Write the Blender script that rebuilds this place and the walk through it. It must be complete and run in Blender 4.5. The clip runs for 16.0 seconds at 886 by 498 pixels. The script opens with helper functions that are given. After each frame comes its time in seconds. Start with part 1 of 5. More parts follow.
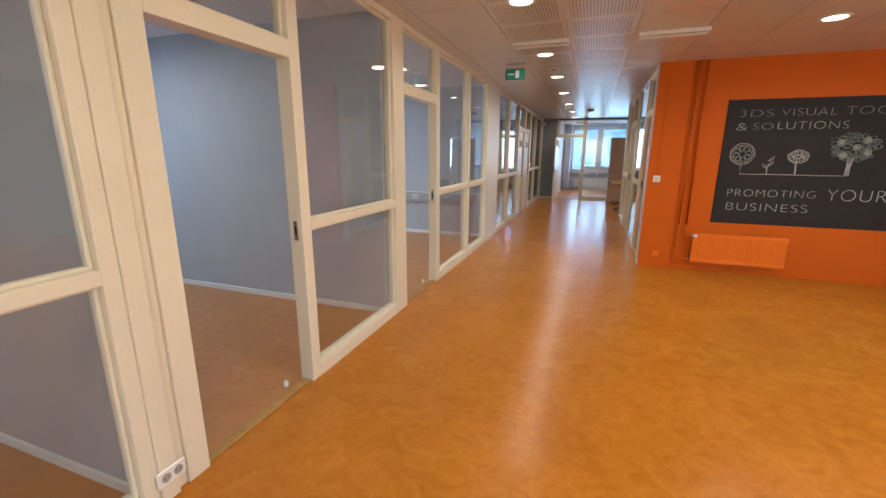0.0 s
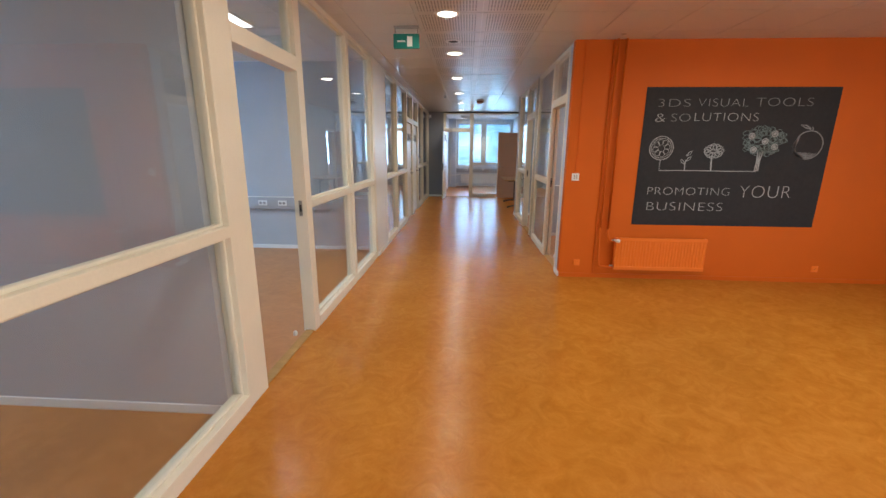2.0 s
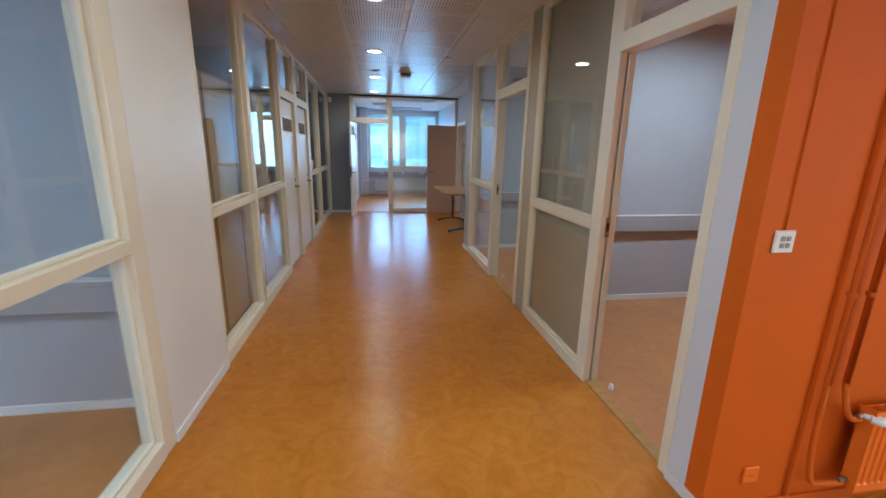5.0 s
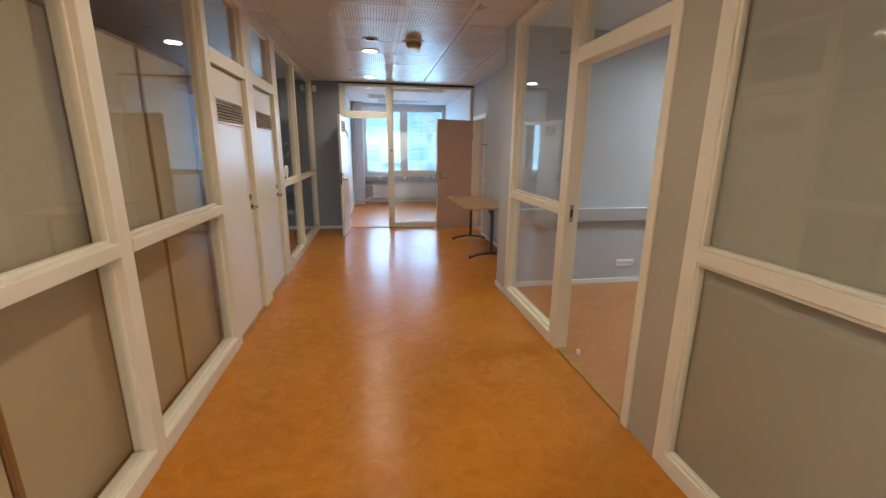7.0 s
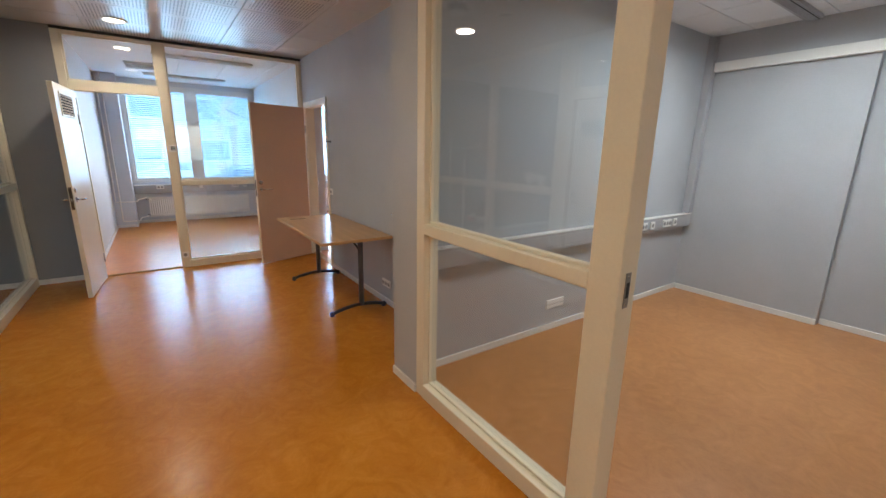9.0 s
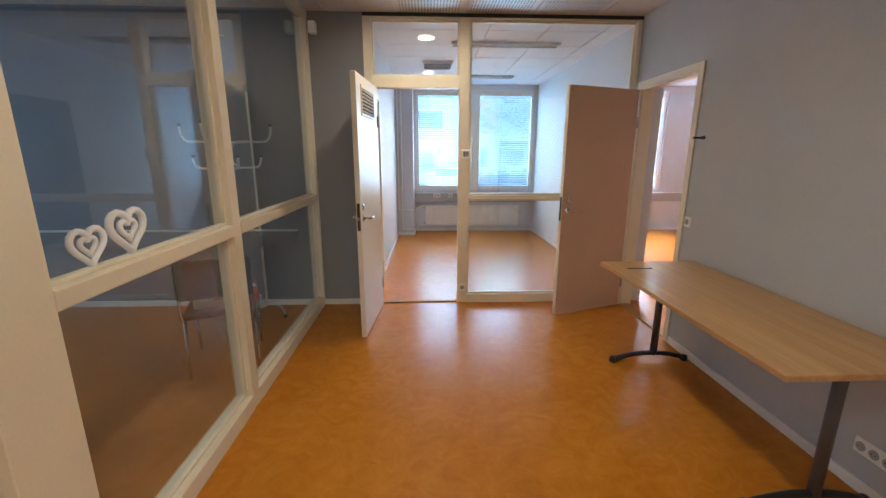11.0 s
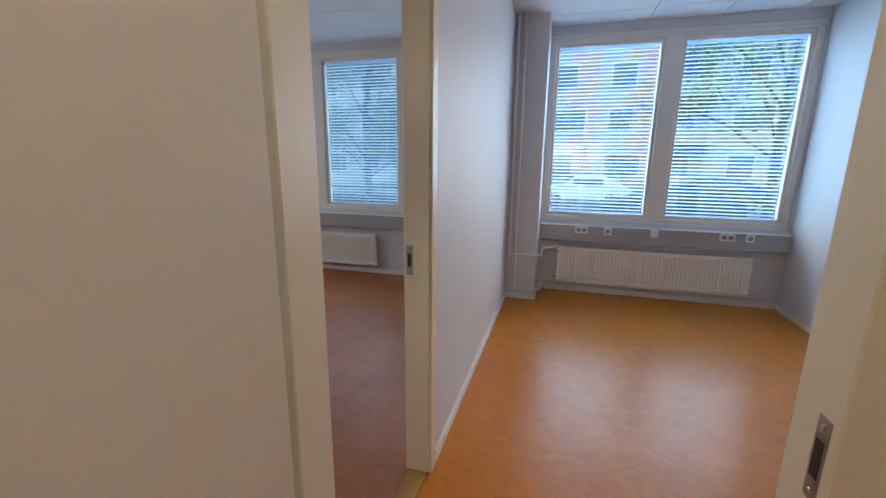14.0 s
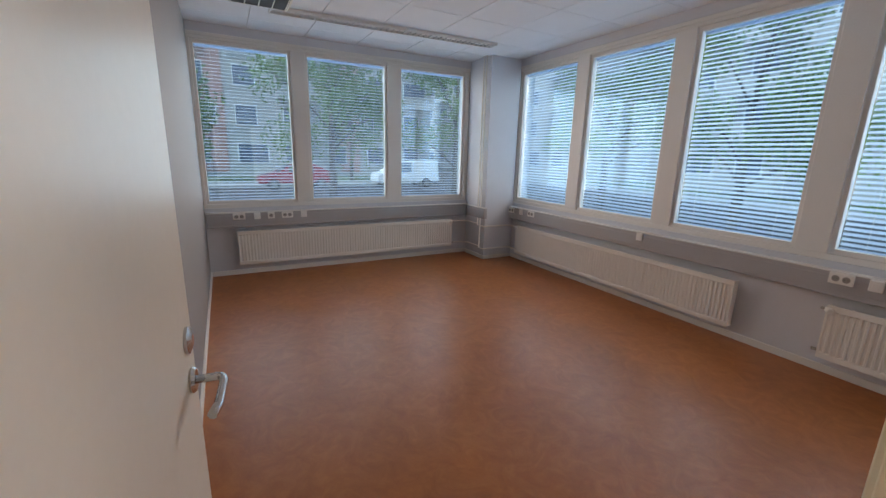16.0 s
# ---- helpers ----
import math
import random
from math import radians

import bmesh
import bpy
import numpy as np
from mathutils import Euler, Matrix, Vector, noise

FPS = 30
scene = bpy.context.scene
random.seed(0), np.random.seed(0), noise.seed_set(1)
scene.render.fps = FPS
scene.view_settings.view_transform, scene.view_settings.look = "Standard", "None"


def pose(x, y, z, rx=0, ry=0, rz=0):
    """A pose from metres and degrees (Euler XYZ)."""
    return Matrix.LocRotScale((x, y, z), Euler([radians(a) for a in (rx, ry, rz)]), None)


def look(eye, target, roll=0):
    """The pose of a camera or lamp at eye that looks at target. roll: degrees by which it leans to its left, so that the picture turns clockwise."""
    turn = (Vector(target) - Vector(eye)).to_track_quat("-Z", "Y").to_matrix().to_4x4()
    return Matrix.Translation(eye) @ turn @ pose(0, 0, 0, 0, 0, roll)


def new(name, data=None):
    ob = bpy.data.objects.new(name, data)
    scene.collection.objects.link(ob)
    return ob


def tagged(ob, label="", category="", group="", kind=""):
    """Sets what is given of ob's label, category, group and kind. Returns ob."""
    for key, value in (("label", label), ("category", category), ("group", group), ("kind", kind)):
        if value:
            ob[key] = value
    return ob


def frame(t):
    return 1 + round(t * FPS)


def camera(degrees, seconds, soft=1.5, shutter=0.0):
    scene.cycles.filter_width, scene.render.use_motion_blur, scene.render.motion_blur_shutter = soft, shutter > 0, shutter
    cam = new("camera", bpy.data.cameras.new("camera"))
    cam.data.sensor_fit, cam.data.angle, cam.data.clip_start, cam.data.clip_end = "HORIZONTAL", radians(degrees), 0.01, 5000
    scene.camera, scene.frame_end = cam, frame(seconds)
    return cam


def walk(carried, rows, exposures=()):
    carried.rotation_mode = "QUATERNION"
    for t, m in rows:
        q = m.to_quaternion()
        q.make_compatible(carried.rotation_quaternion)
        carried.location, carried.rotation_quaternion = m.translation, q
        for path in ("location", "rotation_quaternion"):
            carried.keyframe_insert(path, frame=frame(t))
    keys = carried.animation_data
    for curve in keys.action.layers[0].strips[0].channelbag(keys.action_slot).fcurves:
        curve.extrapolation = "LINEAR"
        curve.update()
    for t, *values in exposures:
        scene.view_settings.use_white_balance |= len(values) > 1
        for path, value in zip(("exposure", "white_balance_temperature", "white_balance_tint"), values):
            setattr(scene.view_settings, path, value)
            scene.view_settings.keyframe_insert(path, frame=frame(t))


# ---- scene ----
cam = camera(95.0, 16.0)
EXPOSURES = [(0.0, 0.92, 6300, 10), (2.0, 0.96, 5950, 9), (3.5, 0.92, 5450, 6), (4.5, 0.92, 5200, 4), (7.0, 1.25, 6300, 9), (10.0, 1.25, 6450, 10), (12.5, 1.3, 7000, 12), (13.0, 1.22, 7000, 13), (13.5, 0.95, 6900, 13), (14.0, 0.62, 6800, 13), (14.5, 0.52, 6800, 13), (15.0, 0.65, 6900, 13), (15.5, 0.78, 7000, 13), (16.0, 0.7, 8000, 19)]
PATH = [
    (0, (1.261, 0.255, 1.527), (0.605, 2.087, 1.067), 0.3),
    (0.5, (1.108, 0.387, 1.527), (0.641, 2.276, 1.066), 0.3),
    (1, (1.024, 0.595, 1.506), (0.736, 2.519, 1.044), 0.3),
    (1.5, (0.955, 1.022, 1.523), (0.795, 2.958, 1.049), 0.3),
    (2, (0.843, 1.576, 1.503), (0.732, 3.515, 1.027), 0.4),
    (2.5, (0.757, 2.195, 1.513), (0.671, 4.136, 1.035), 0.4),
    (3, (0.741, 2.819, 1.549), (0.669, 4.759, 1.066), 0.3),
    (3.5, (0.668, 3.468, 1.515), (0.623, 5.41, 1.04), 0.6),
    (4, (0.685, 4.102, 1.505), (0.708, 6.044, 1.029), 0.6),
    (4.5, (0.654, 4.652, 1.466), (0.829, 6.589, 1.0), 1.6),
    (4.7, (0.64, 4.868, 1.495), (0.885, 6.797, 1.022), 1.5),
    (6.8, (0.639, 6.934, 1.525), (1.074, 8.825, 1.042), 0.7),
    (7, (0.649, 7.106, 1.493), (0.971, 9.022, 1.018), 0.6),
    (7.5, (0.692, 7.677, 1.469), (0.969, 9.602, 1.004), 0.6),
    (8, (0.746, 8.171, 1.539), (1.282, 10.037, 1.06), 0.9),
    (8.5, (0.829, 8.629, 1.508), (1.819, 10.301, 1.038), 0.9),
    (9, (0.788, 9.094, 1.502), (1.901, 10.689, 1.032), 1.1),
    (9.5, (0.725, 9.57, 1.51), (1.405, 11.392, 1.045), 0.7),
    (10, (0.64, 10.046, 1.5), (0.96, 11.965, 1.036), 0.6),
    (12.5, (0.592, 12.97, 1.43), (0.6, 14.92, 0.983), 0.0),
    (13, (0.572, 13.54, 1.422), (0.545, 15.487, 0.965), 0.3),
    (13.5, (0.577, 14.02, 1.41), (0.311, 15.954, 0.98), 0.3),
    (14, (0.556, 14.472, 1.405), (0.022, 16.351, 0.976), 0.6),
    (14.5, (0.524, 14.8, 1.412), (-0.472, 16.47, 0.982), 1.4),
    (15, (0.391, 15.045, 1.41), (-0.988, 16.426, 0.969), 1.6),
    (15.5, (0.222, 15.211, 1.41), (-1.354, 16.358, 0.967), 1.6),
    (16, (0.075, 15.36, 1.445), (-1.64, 16.281, 0.992), 1.4),
]
walk(cam, [(t, look(eye, target, roll)) for t, eye, target, roll in PATH], EXPOSURES)

SKY, SUN, DAYK, HALLK = 0.13, 3.9, 1.0, 0.26
LAMPW, ROOMK = 4.4, 0.46
TILT_F, TILT_N, TILT_W = 26, 40, 15

# ---- world, sun, large lights ----
world = bpy.data.worlds.new("sky")
scene.world = world
world.use_nodes = True
wn = world.node_tree
sky = wn.nodes.new("ShaderNodeTexSky")
sky.sky_type, sky.sun_disc = "NISHITA", False
sky.sun_elevation, sky.sun_rotation = radians(48), radians(157)
wn.nodes["Background"].inputs["Strength"].default_value = SKY
wn.links.new(sky.outputs["Color"], wn.nodes["Background"].inputs["Color"])
sun = new("sun", bpy.data.lights.new("sun", "SUN"))
sun.data.energy, sun.data.angle, sun.data.color = SUN, radians(0.5), (1.0, 0.97, 0.92)
sun.matrix_basis = look((0, 0, 30), (-9, 21, 5))


def area(name, eye, target, sx, sy, watts, color, spread=180):
    data = bpy.data.lights.new(name, "AREA")
    data.shape, data.size, data.size_y = "RECTANGLE", sx, sy
    data.energy, data.color, data.spread = watts, color, radians(spread)
    ob = new(name, data)
    ob.matrix_basis = look(eye, target)
    return ob


DAY = (1.0, 0.945, 0.93)
DAY_G = (1.0, 0.93, 0.89)
WARM = (1.0, 0.87, 0.69)
# daylight in the window openings, just outside the panes
area("daylight_room_f", (1.52, 19.27, 1.72), (1.52, 15.0, 1.6), 2.2, 1.7, 70 * DAYK, DAY)
area("daylight_room_g_north", (-2.4, 19.27, 1.72), (-2.4, 15.0, 1.6), 4.5, 1.7, 58 * DAYK, DAY_G)
area("daylight_room_g_west", (-5.40, 16.8, 1.72), (-2.0, 16.8, 1.6), 3.3, 1.7, 45 * DAYK, DAY_G)
area("daylight_room_d", (4.0, 19.27, 1.72), (4.0, 15.0, 1.6), 2.2, 1.7, 210 * DAYK, DAY)
for y0, k in ((-0.8, 0.5), (2.45, 1.0), (5.6, 2.3), (13.2, 1.1)):
    area("daylight_west_room", (-5.40, y0, 1.72), (-2.0, y0, 1.6), 2.0, 1.7, 34 * DAYK * k, (0.58, 0.79, 1.0))
# daylight in the window openings of the open hall, behind and beside the start
area("daylight_hall_east", (7.1, 1.4, 1.65), (4.0, 1.4, 1.5), 4.0, 1.6, 200 * HALLK, (0.95, 0.93, 0.9))
area("daylight_hall_south", (2.5, -3.1, 1.65), (2.5, 0.0, 1.5), 5.0, 1.6, 75 * HALLK, (0.95, 0.93, 0.9))


# ---- materials ----
def nodes_of(name):
    m = bpy.data.materials.new(name)
    m.use_nodes = True
    return m, m.node_tree, m.node_tree.nodes["Principled BSDF"]


def math_node(t, op, a, b=None, c=None):
    n = t.nodes.new("ShaderNodeMath")
    n.operation = op
    for i, v in enumerate((a, b, c)):
        if v is None:
            continue
        if isinstance(v, (int, float)):
            n.inputs[i].default_value = v
        else:
            t.links.new(v, n.inputs[i])
    return n.outputs[0]


def noise_node(t, vec, scale, detail=3.0, rough=0.55, distort=0.0):
    n = t.nodes.new("ShaderNodeTexNoise")
    n.inputs["Scale"].default_value, n.inputs["Detail"].default_value = scale, detail
    n.inputs["Roughness"].default_value, n.inputs["Distortion"].default_value = rough, distort
    t.links.new(vec, n.inputs["Vector"])
    return n.outputs["Fac"]


def ramp(t, fac, stops):
    n = t.nodes.new("ShaderNodeValToRGB")
    while len(n.color_ramp.elements) < len(stops):
        n.color_ramp.elements.new(0.5)
    for e, (p, c) in zip(n.color_ramp.elements, stops):
        e.position, e.color = p, (*c, 1)
    t.links.new(fac, n.inputs["Fac"])
    return n.outputs["Color"]


def surface(name, color, rough=0.5, var=0.07, scale=2.2, fine=90.0, bump=0.04, metal=0.0, vary=0.0, wear=0.12, spec=0.5):
    """A painted or plain surface: broad unevenness, fine grain, light relief."""
    m, t, b = nodes_of(name)
    pos = t.nodes.new("ShaderNodeNewGeometry").outputs["Position"]
    big, small = noise_node(t, pos, scale, 4), noise_node(t, pos, fine, 2)
    mix = math_node(t, "MULTIPLY_ADD", small, 0.35, math_node(t, "MULTIPLY", big, 0.65))
    if vary:
        rnd = t.nodes.new("ShaderNodeObjectInfo").outputs["Random"]
        mix = math_node(t, "MULTIPLY_ADD", rnd, vary, mix)
    lo = tuple(c * (1 - var) for c in color)
    hi = tuple(min(1, c * (1 + var)) for c in color)
    t.links.new(ramp(t, mix, ((0.3, lo), (0.7, hi))), b.inputs["Base Color"])
    t.links.new(math_node(t, "MULTIPLY_ADD", big, wear, rough - wear / 2), b.inputs["Roughness"])
    b.inputs["Metallic"].default_value, b.inputs["Specular IOR Level"].default_value = metal, spec
    if bump:
        n = t.nodes.new("ShaderNodeBump")
        n.inputs["Strength"].default_value, n.inputs["Distance"].default_value = bump, 0.01
        t.links.new(small, n.inputs["Height"])
        t.links.new(n.outputs["Normal"], b.inputs["Normal"])
    return m


def linoleum(name, dark, mid, light, rough=0.3, spec=0.35):
    """Marbled linoleum: cloudy drift, short streaks, scuffs and a worn wax."""
    m, t, b = nodes_of(name)
    pos = t.nodes.new("ShaderNodeNewGeometry").outputs["Position"]
    cloud = noise_node(t, pos, 1.6, 5, 0.6, 0.6)
    marble = noise_node(t, pos, 6.5, 6, 0.65, 1.8)
    grain = noise_node(t, pos, 55.0, 3, 0.6, 0.8)
    f = math_node(t, "MULTIPLY_ADD", marble, 0.55, math_node(t, "MULTIPLY", cloud, 0.3))
    f = math_node(t, "MULTIPLY_ADD", grain, 0.12, f)
    t.links.new(ramp(t, f, ((0.36, dark), (0.49, mid), (0.62, light))), b.inputs["Base Color"])
    b.inputs["Specular IOR Level"].default_value = spec
    scuff = noise_node(t, pos, 3.5, 5, 0.7, 0.4)
    r = math_node(t, "MULTIPLY_ADD", scuff, 0.07, rough - 0.035)
    t.links.new(math_node(t, "MULTIPLY_ADD", grain, 0.06, r), b.inputs["Roughness"])
    n = t.nodes.new("ShaderNodeBump")
    n.inputs["Strength"].default_value, n.inputs["Distance"].default_value = 0.008, 0.01
    t.links.new(grain, n.inputs["Height"])
    t.links.new(n.outputs["Normal"], b.inputs["Normal"])
    return m


def perforated(name, color):
    """White metal ceiling panels with rows of fine slots inside a plain rim."""
    m, t, b = nodes_of(name)
    sep = t.nodes.new("ShaderNodeSeparateXYZ")
    t.links.new(t.nodes.new("ShaderNodeNewGeometry").outputs["Position"], sep.inputs[0])
    x, y = sep.outputs["X"], sep.outputs["Y"]
    px = math_node(t, "FRACT", math_node(t, "DIVIDE", math_node(t, "SUBTRACT", x, 0.35), 0.6))
    py = math_node(t, "FRACT", math_node(t, "DIVIDE", math_node(t, "SUBTRACT", y, 0.1), 0.6))
    inx = math_node(t, "LESS_THAN", math_node(t, "ABSOLUTE", math_node(t, "SUBTRACT", px, 0.5)), 0.43)
    iny = math_node(t, "LESS_THAN", math_node(t, "ABSOLUTE", math_node(t, "SUBTRACT", py, 0.5)), 0.42)
    slot = math_node(t, "LESS_THAN", math_node(t, "FRACT", math_node(t, "DIVIDE", x, 0.026)), 0.42)
    row = math_node(t, "LESS_THAN", math_node(t, "FRACT", math_node(t, "DIVIDE", y, 0.1)), 0.86)
    f = math_node(t, "MULTIPLY", math_node(t, "MULTIPLY", inx, iny), math_node(t, "MULTIPLY", slot, row))
    t.links.new(ramp(t, f, ((0.0, color), (1.0, tuple(c * 0.42 for c in color)))), b.inputs["Base Color"])
    b.inputs["Roughness"].default_value = 0.28
    return m


def clear_glass(name, tint=(0.96, 0.98, 0.98), rough=0.0):
    m, t, b = nodes_of(name)
    t.nodes.remove(b)
    tr, gl, mix = (t.nodes.new("ShaderNode" + k) for k in ("BsdfTransparent", "BsdfGlossy", "MixShader"))
    tr.inputs["Color"].default_value = (*tint, 1)
    gl.inputs["Roughness"].default_value = rough
    lw = t.nodes.new("ShaderNodeLayerWeight")
    lw.inputs["Blend"].default_value = 0.5
    t.links.new(math_node(t, "MULTIPLY_ADD", math_node(t, "POWER", lw.outputs["Facing"], 4.0), 0.9, 0.07), mix.inputs["Fac"])
    t.links.new(tr.outputs[0], mix.inputs[1])
    t.links.new(gl.outputs[0], mix.inputs[2])
    t.links.new(mix.outputs[0], t.nodes["Material Output"].inputs["Surface"])
    return m


def glow(name, color, strength):
    m, t, b = nodes_of(name)
    b.inputs["Base Color"].default_value = (*color, 1)
    b.inputs["Emission Color"].default_value = (*color, 1)
    b.inputs["Emission Strength"].default_value = strength
    return m


def wood(name, dark, light, along="y", rough=0.4):
    m, t, b = nodes_of(name)
    mp = t.nodes.new("ShaderNodeMapping")
    s = {"x": (0.6, 14, 14), "y": (14, 0.6, 14), "z": (14, 14, 0.6)}[along]
    mp.inputs["Scale"].default_value = s
    t.links.new(t.nodes.new("ShaderNodeNewGeometry").outputs["Position"], mp.inputs["Vector"])
    f = math_node(t, "MULTIPLY_ADD", noise_node(t, mp.outputs["Vector"], 1.5, 5, 0.6, 0.7), 0.7,
                  math_node(t, "MULTIPLY", noise_node(t, mp.outputs["Vector"], 9, 3), 0.3))
    t.links.new(ramp(t, f, ((0.35, dark), (0.65, light))), b.inputs["Base Color"])
    b.inputs["Roughness"].default_value, b.inputs["Specular IOR Level"].default_value = rough, 0.25
    return m


FLOOR = linoleum("orange_linoleum", (0.42, 0.15, 0.013), (0.485, 0.182, 0.019), (0.55, 0.222, 0.028), 0.21, 0.22)
FLOOR1 = linoleum("warm_orange_linoleum", (0.47, 0.152, 0.016), (0.54, 0.182, 0.022), (0.61, 0.22, 0.032), 0.27, 0.3)
FLOOR2 = linoleum("brown_linoleum", (0.30, 0.094, 0.026), (0.365, 0.12, 0.034), (0.43, 0.152, 0.046), 0.32, 0.3)
FLOOR3 = linoleum("salmon_linoleum", (0.42, 0.18, 0.06), (0.48, 0.215, 0.075), (0.54, 0.25, 0.095), 0.3)
STRIP = surface("grey_beige_paint", (0.42, 0.38, 0.295), 0.5, 0.05)
CREAM = surface("cream_gloss_paint", (0.75, 0.69, 0.545), 0.38, 0.05)
WHITE = surface("white_paint", (0.76, 0.75, 0.71), 0.42, 0.04)
DOORW = surface("white_door_laminate", (0.74, 0.69, 0.60), 0.32, 0.03, fine=40, wear=0.04)
# pale door laminate with shade and orange floor bounce mixed into its colour
DOOR_BOUNCE = surface("bounce_tinted_door_laminate", (0.56, 0.39, 0.285), 0.38, 0.04, fine=40, wear=0.04)
GREY = surface("grey_wall_paint", (0.44, 0.455, 0.47), 0.6, 0.06)
# the grey wall paint again, darkened for the shadow at the lobby's end
GREY_SHADED = surface("shaded_grey_wall_paint", (0.25, 0.255, 0.265), 0.6, 0.06)
PALE = surface("pale_grey_wall_paint", (0.62, 0.64, 0.67), 0.55, 0.04)
ORANGE = surface("orange_wall_paint", (0.60, 0.115, 0.003), 0.6, 0.05, spec=0.2)
ORANGE2 = surface("orange_radiator_enamel", (0.80, 0.185, 0.012), 0.4, 0.04, spec=0.3)
BLACKB = surface("black_chalkboard_paint", (0.014, 0.012, 0.012), 0.75, 0.5, scale=3.0, fine=25)
CHALK = surface("white_chalk", (0.35, 0.35, 0.34), 0.95, 0.35, fine=160)
CHALKDIM = surface("faded_chalk", (0.22, 0.218, 0.215), 0.95, 0.45, fine=160)
TRUNK = surface("grey_trunking_plastic", (0.40, 0.40, 0.41), 0.4, 0.04)
PLASTIC = surface("white_plastic", (0.80, 0.79, 0.75), 0.35, 0.03, bump=0.0)
SOCKET = surface("grey_socket_plastic", (0.33, 0.32, 0.30), 0.4, 0.03, bump=0.0)
RADW = surface("white_radiator_enamel", (0.80, 0.77, 0.71), 0.35, 0.03, bump=0.0)
CHROME = surface("satin_chrome", (0.62, 0.62, 0.62), 0.2, 0.05, metal=1.0, bump=0.0)
STEEL = surface("dull_steel", (0.36, 0.34, 0.31), 0.4, 0.1, metal=1.0, bump=0.0)
BRONZE = surface("dark_lock_metal", (0.10, 0.075, 0.055), 0.45, 0.1, metal=0.7, bump=0.0)
BLACK = surface("black_powder_coat", (0.02, 0.02, 0.021), 0.45, 0.15)
GREYLEG = surface("graphite_powder_coat", (0.09, 0.09, 0.095), 0.4, 0.1)
TABLETOP = wood("beech_veneer", (0.46, 0.27, 0.12), (0.60, 0.38, 0.18), "y", 0.28)
THRESH = wood("oak_threshold", (0.36, 0.20, 0.06), (0.48, 0.28, 0.09), "x", 0.6)
CARCASS = surface("beige_cabinet_back", (0.50, 0.41, 0.26), 0.55, 0.06, fine=60)
EDGEB = surface("brown_cabinet_edge", (0.22, 0.105, 0.04), 0.5, 0.1)
PERF = perforated("perforated_metal_panel", (0.62, 0.59, 0.56))
PANELW = surface("plain_metal_panel", (0.62, 0.585, 0.55), 0.3, 0.03, bump=0.0)
TILEW = surface("mineral_ceiling_tile", (0.78, 0.79, 0.80), 0.8, 0.04, fine=200, bump=0.15)
GAP = surface("dark_gap", (0.03, 0.03, 0.03), 0.8, 0.1)
GLASS = clear_glass("partition_glass")
WINGLASS = clear_glass("window_glass", (0.80, 0.92, 1.0))
# translucent slats; the blue of the sky light is put into their colour
SLAT, slat_t, slat_b = nodes_of("sky_tinted_blind_slat")
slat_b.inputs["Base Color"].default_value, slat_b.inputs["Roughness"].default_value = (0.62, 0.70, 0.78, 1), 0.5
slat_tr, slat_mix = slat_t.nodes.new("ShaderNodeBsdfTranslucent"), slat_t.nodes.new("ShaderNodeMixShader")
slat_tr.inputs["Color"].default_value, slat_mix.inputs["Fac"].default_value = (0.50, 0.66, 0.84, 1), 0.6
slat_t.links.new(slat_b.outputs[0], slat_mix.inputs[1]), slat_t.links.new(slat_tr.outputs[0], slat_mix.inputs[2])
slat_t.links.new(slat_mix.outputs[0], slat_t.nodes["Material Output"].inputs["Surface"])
CORD = surface("white_cord", (0.8, 0.8, 0.78), 0.7, 0.03, bump=0.0)
LAMPON = glow("lit_lamp", (1.0, 0.90, 0.72), 3.5)
TUBEON = glow("lit_tube", (1.0, 0.97, 0.92), 2.0)
LAMPOFF = surface("lamp_louvre", (0.68, 0.68, 0.68), 0.3, 0.05, metal=0.6, bump=0.0)
GREEN = glow("green_exit_sign", (0.01, 0.17, 0.13), 0.04)
RED = surface("red_card", (0.55, 0.03, 0.03), 0.5, 0.05)
PAPER = surface("white_paper", (0.80, 0.80, 0.79), 0.7, 0.05)
BROWNDET = surface("brown_detector_plastic", (0.20, 0.11, 0.06), 0.4, 0.05, bump=0.0)


# ---- building blocks ----
def box(bm, x0, x1, y0, y1, z0, z1, m=None):
    v = [bm.verts.new((x, y, z)) for x in (x0, x1) for y in (y0, y1) for z in (z0, z1)]
    if m is not None:
        for p in v:
            p.co = m @ p.co
    for q in ((0, 1, 3, 2), (4, 6, 7, 5), (0, 4, 5, 1), (2, 3, 7, 6), (0, 2, 6, 4), (1, 5, 7, 3)):
        bm.faces.new([v[i] for i in q])
    return bm


def boxes(*dims, m=None):
    bm = bmesh.new()
    for d in dims:
        box(bm, *d, m=m)
    return bm


def tube(points, radius, sides=10):
    """A round bar along a line of points."""
    bm = bmesh.new()
    pts = [Vector(p) for p in points]
    rings = []
    side = None
    for i, p in enumerate(pts):
        d = (pts[min(i + 1, len(pts) - 1)] - pts[max(i - 1, 0)]).normalized()
        if side is None:
            side = d.orthogonal().normalized()
        side = (side - d * side.dot(d)).normalized()
        up = d.cross(side)
        rings.append([bm.verts.new(p + radius * (math.cos(a) * side + math.sin(a) * up))
                      for a in (2 * math.pi * k / sides for k in range(sides))])
    for a, b in zip(rings, rings[1:]):
        for k in range(sides):
            bm.faces.new((a[k], a[(k + 1) % sides], b[(k + 1) % sides], b[k]))
    bm.faces.new(rings[0][::-1]), bm.faces.new(rings[-1])
    for f in bm.faces:
        f.smooth = len(f.verts) == 4
    return bm


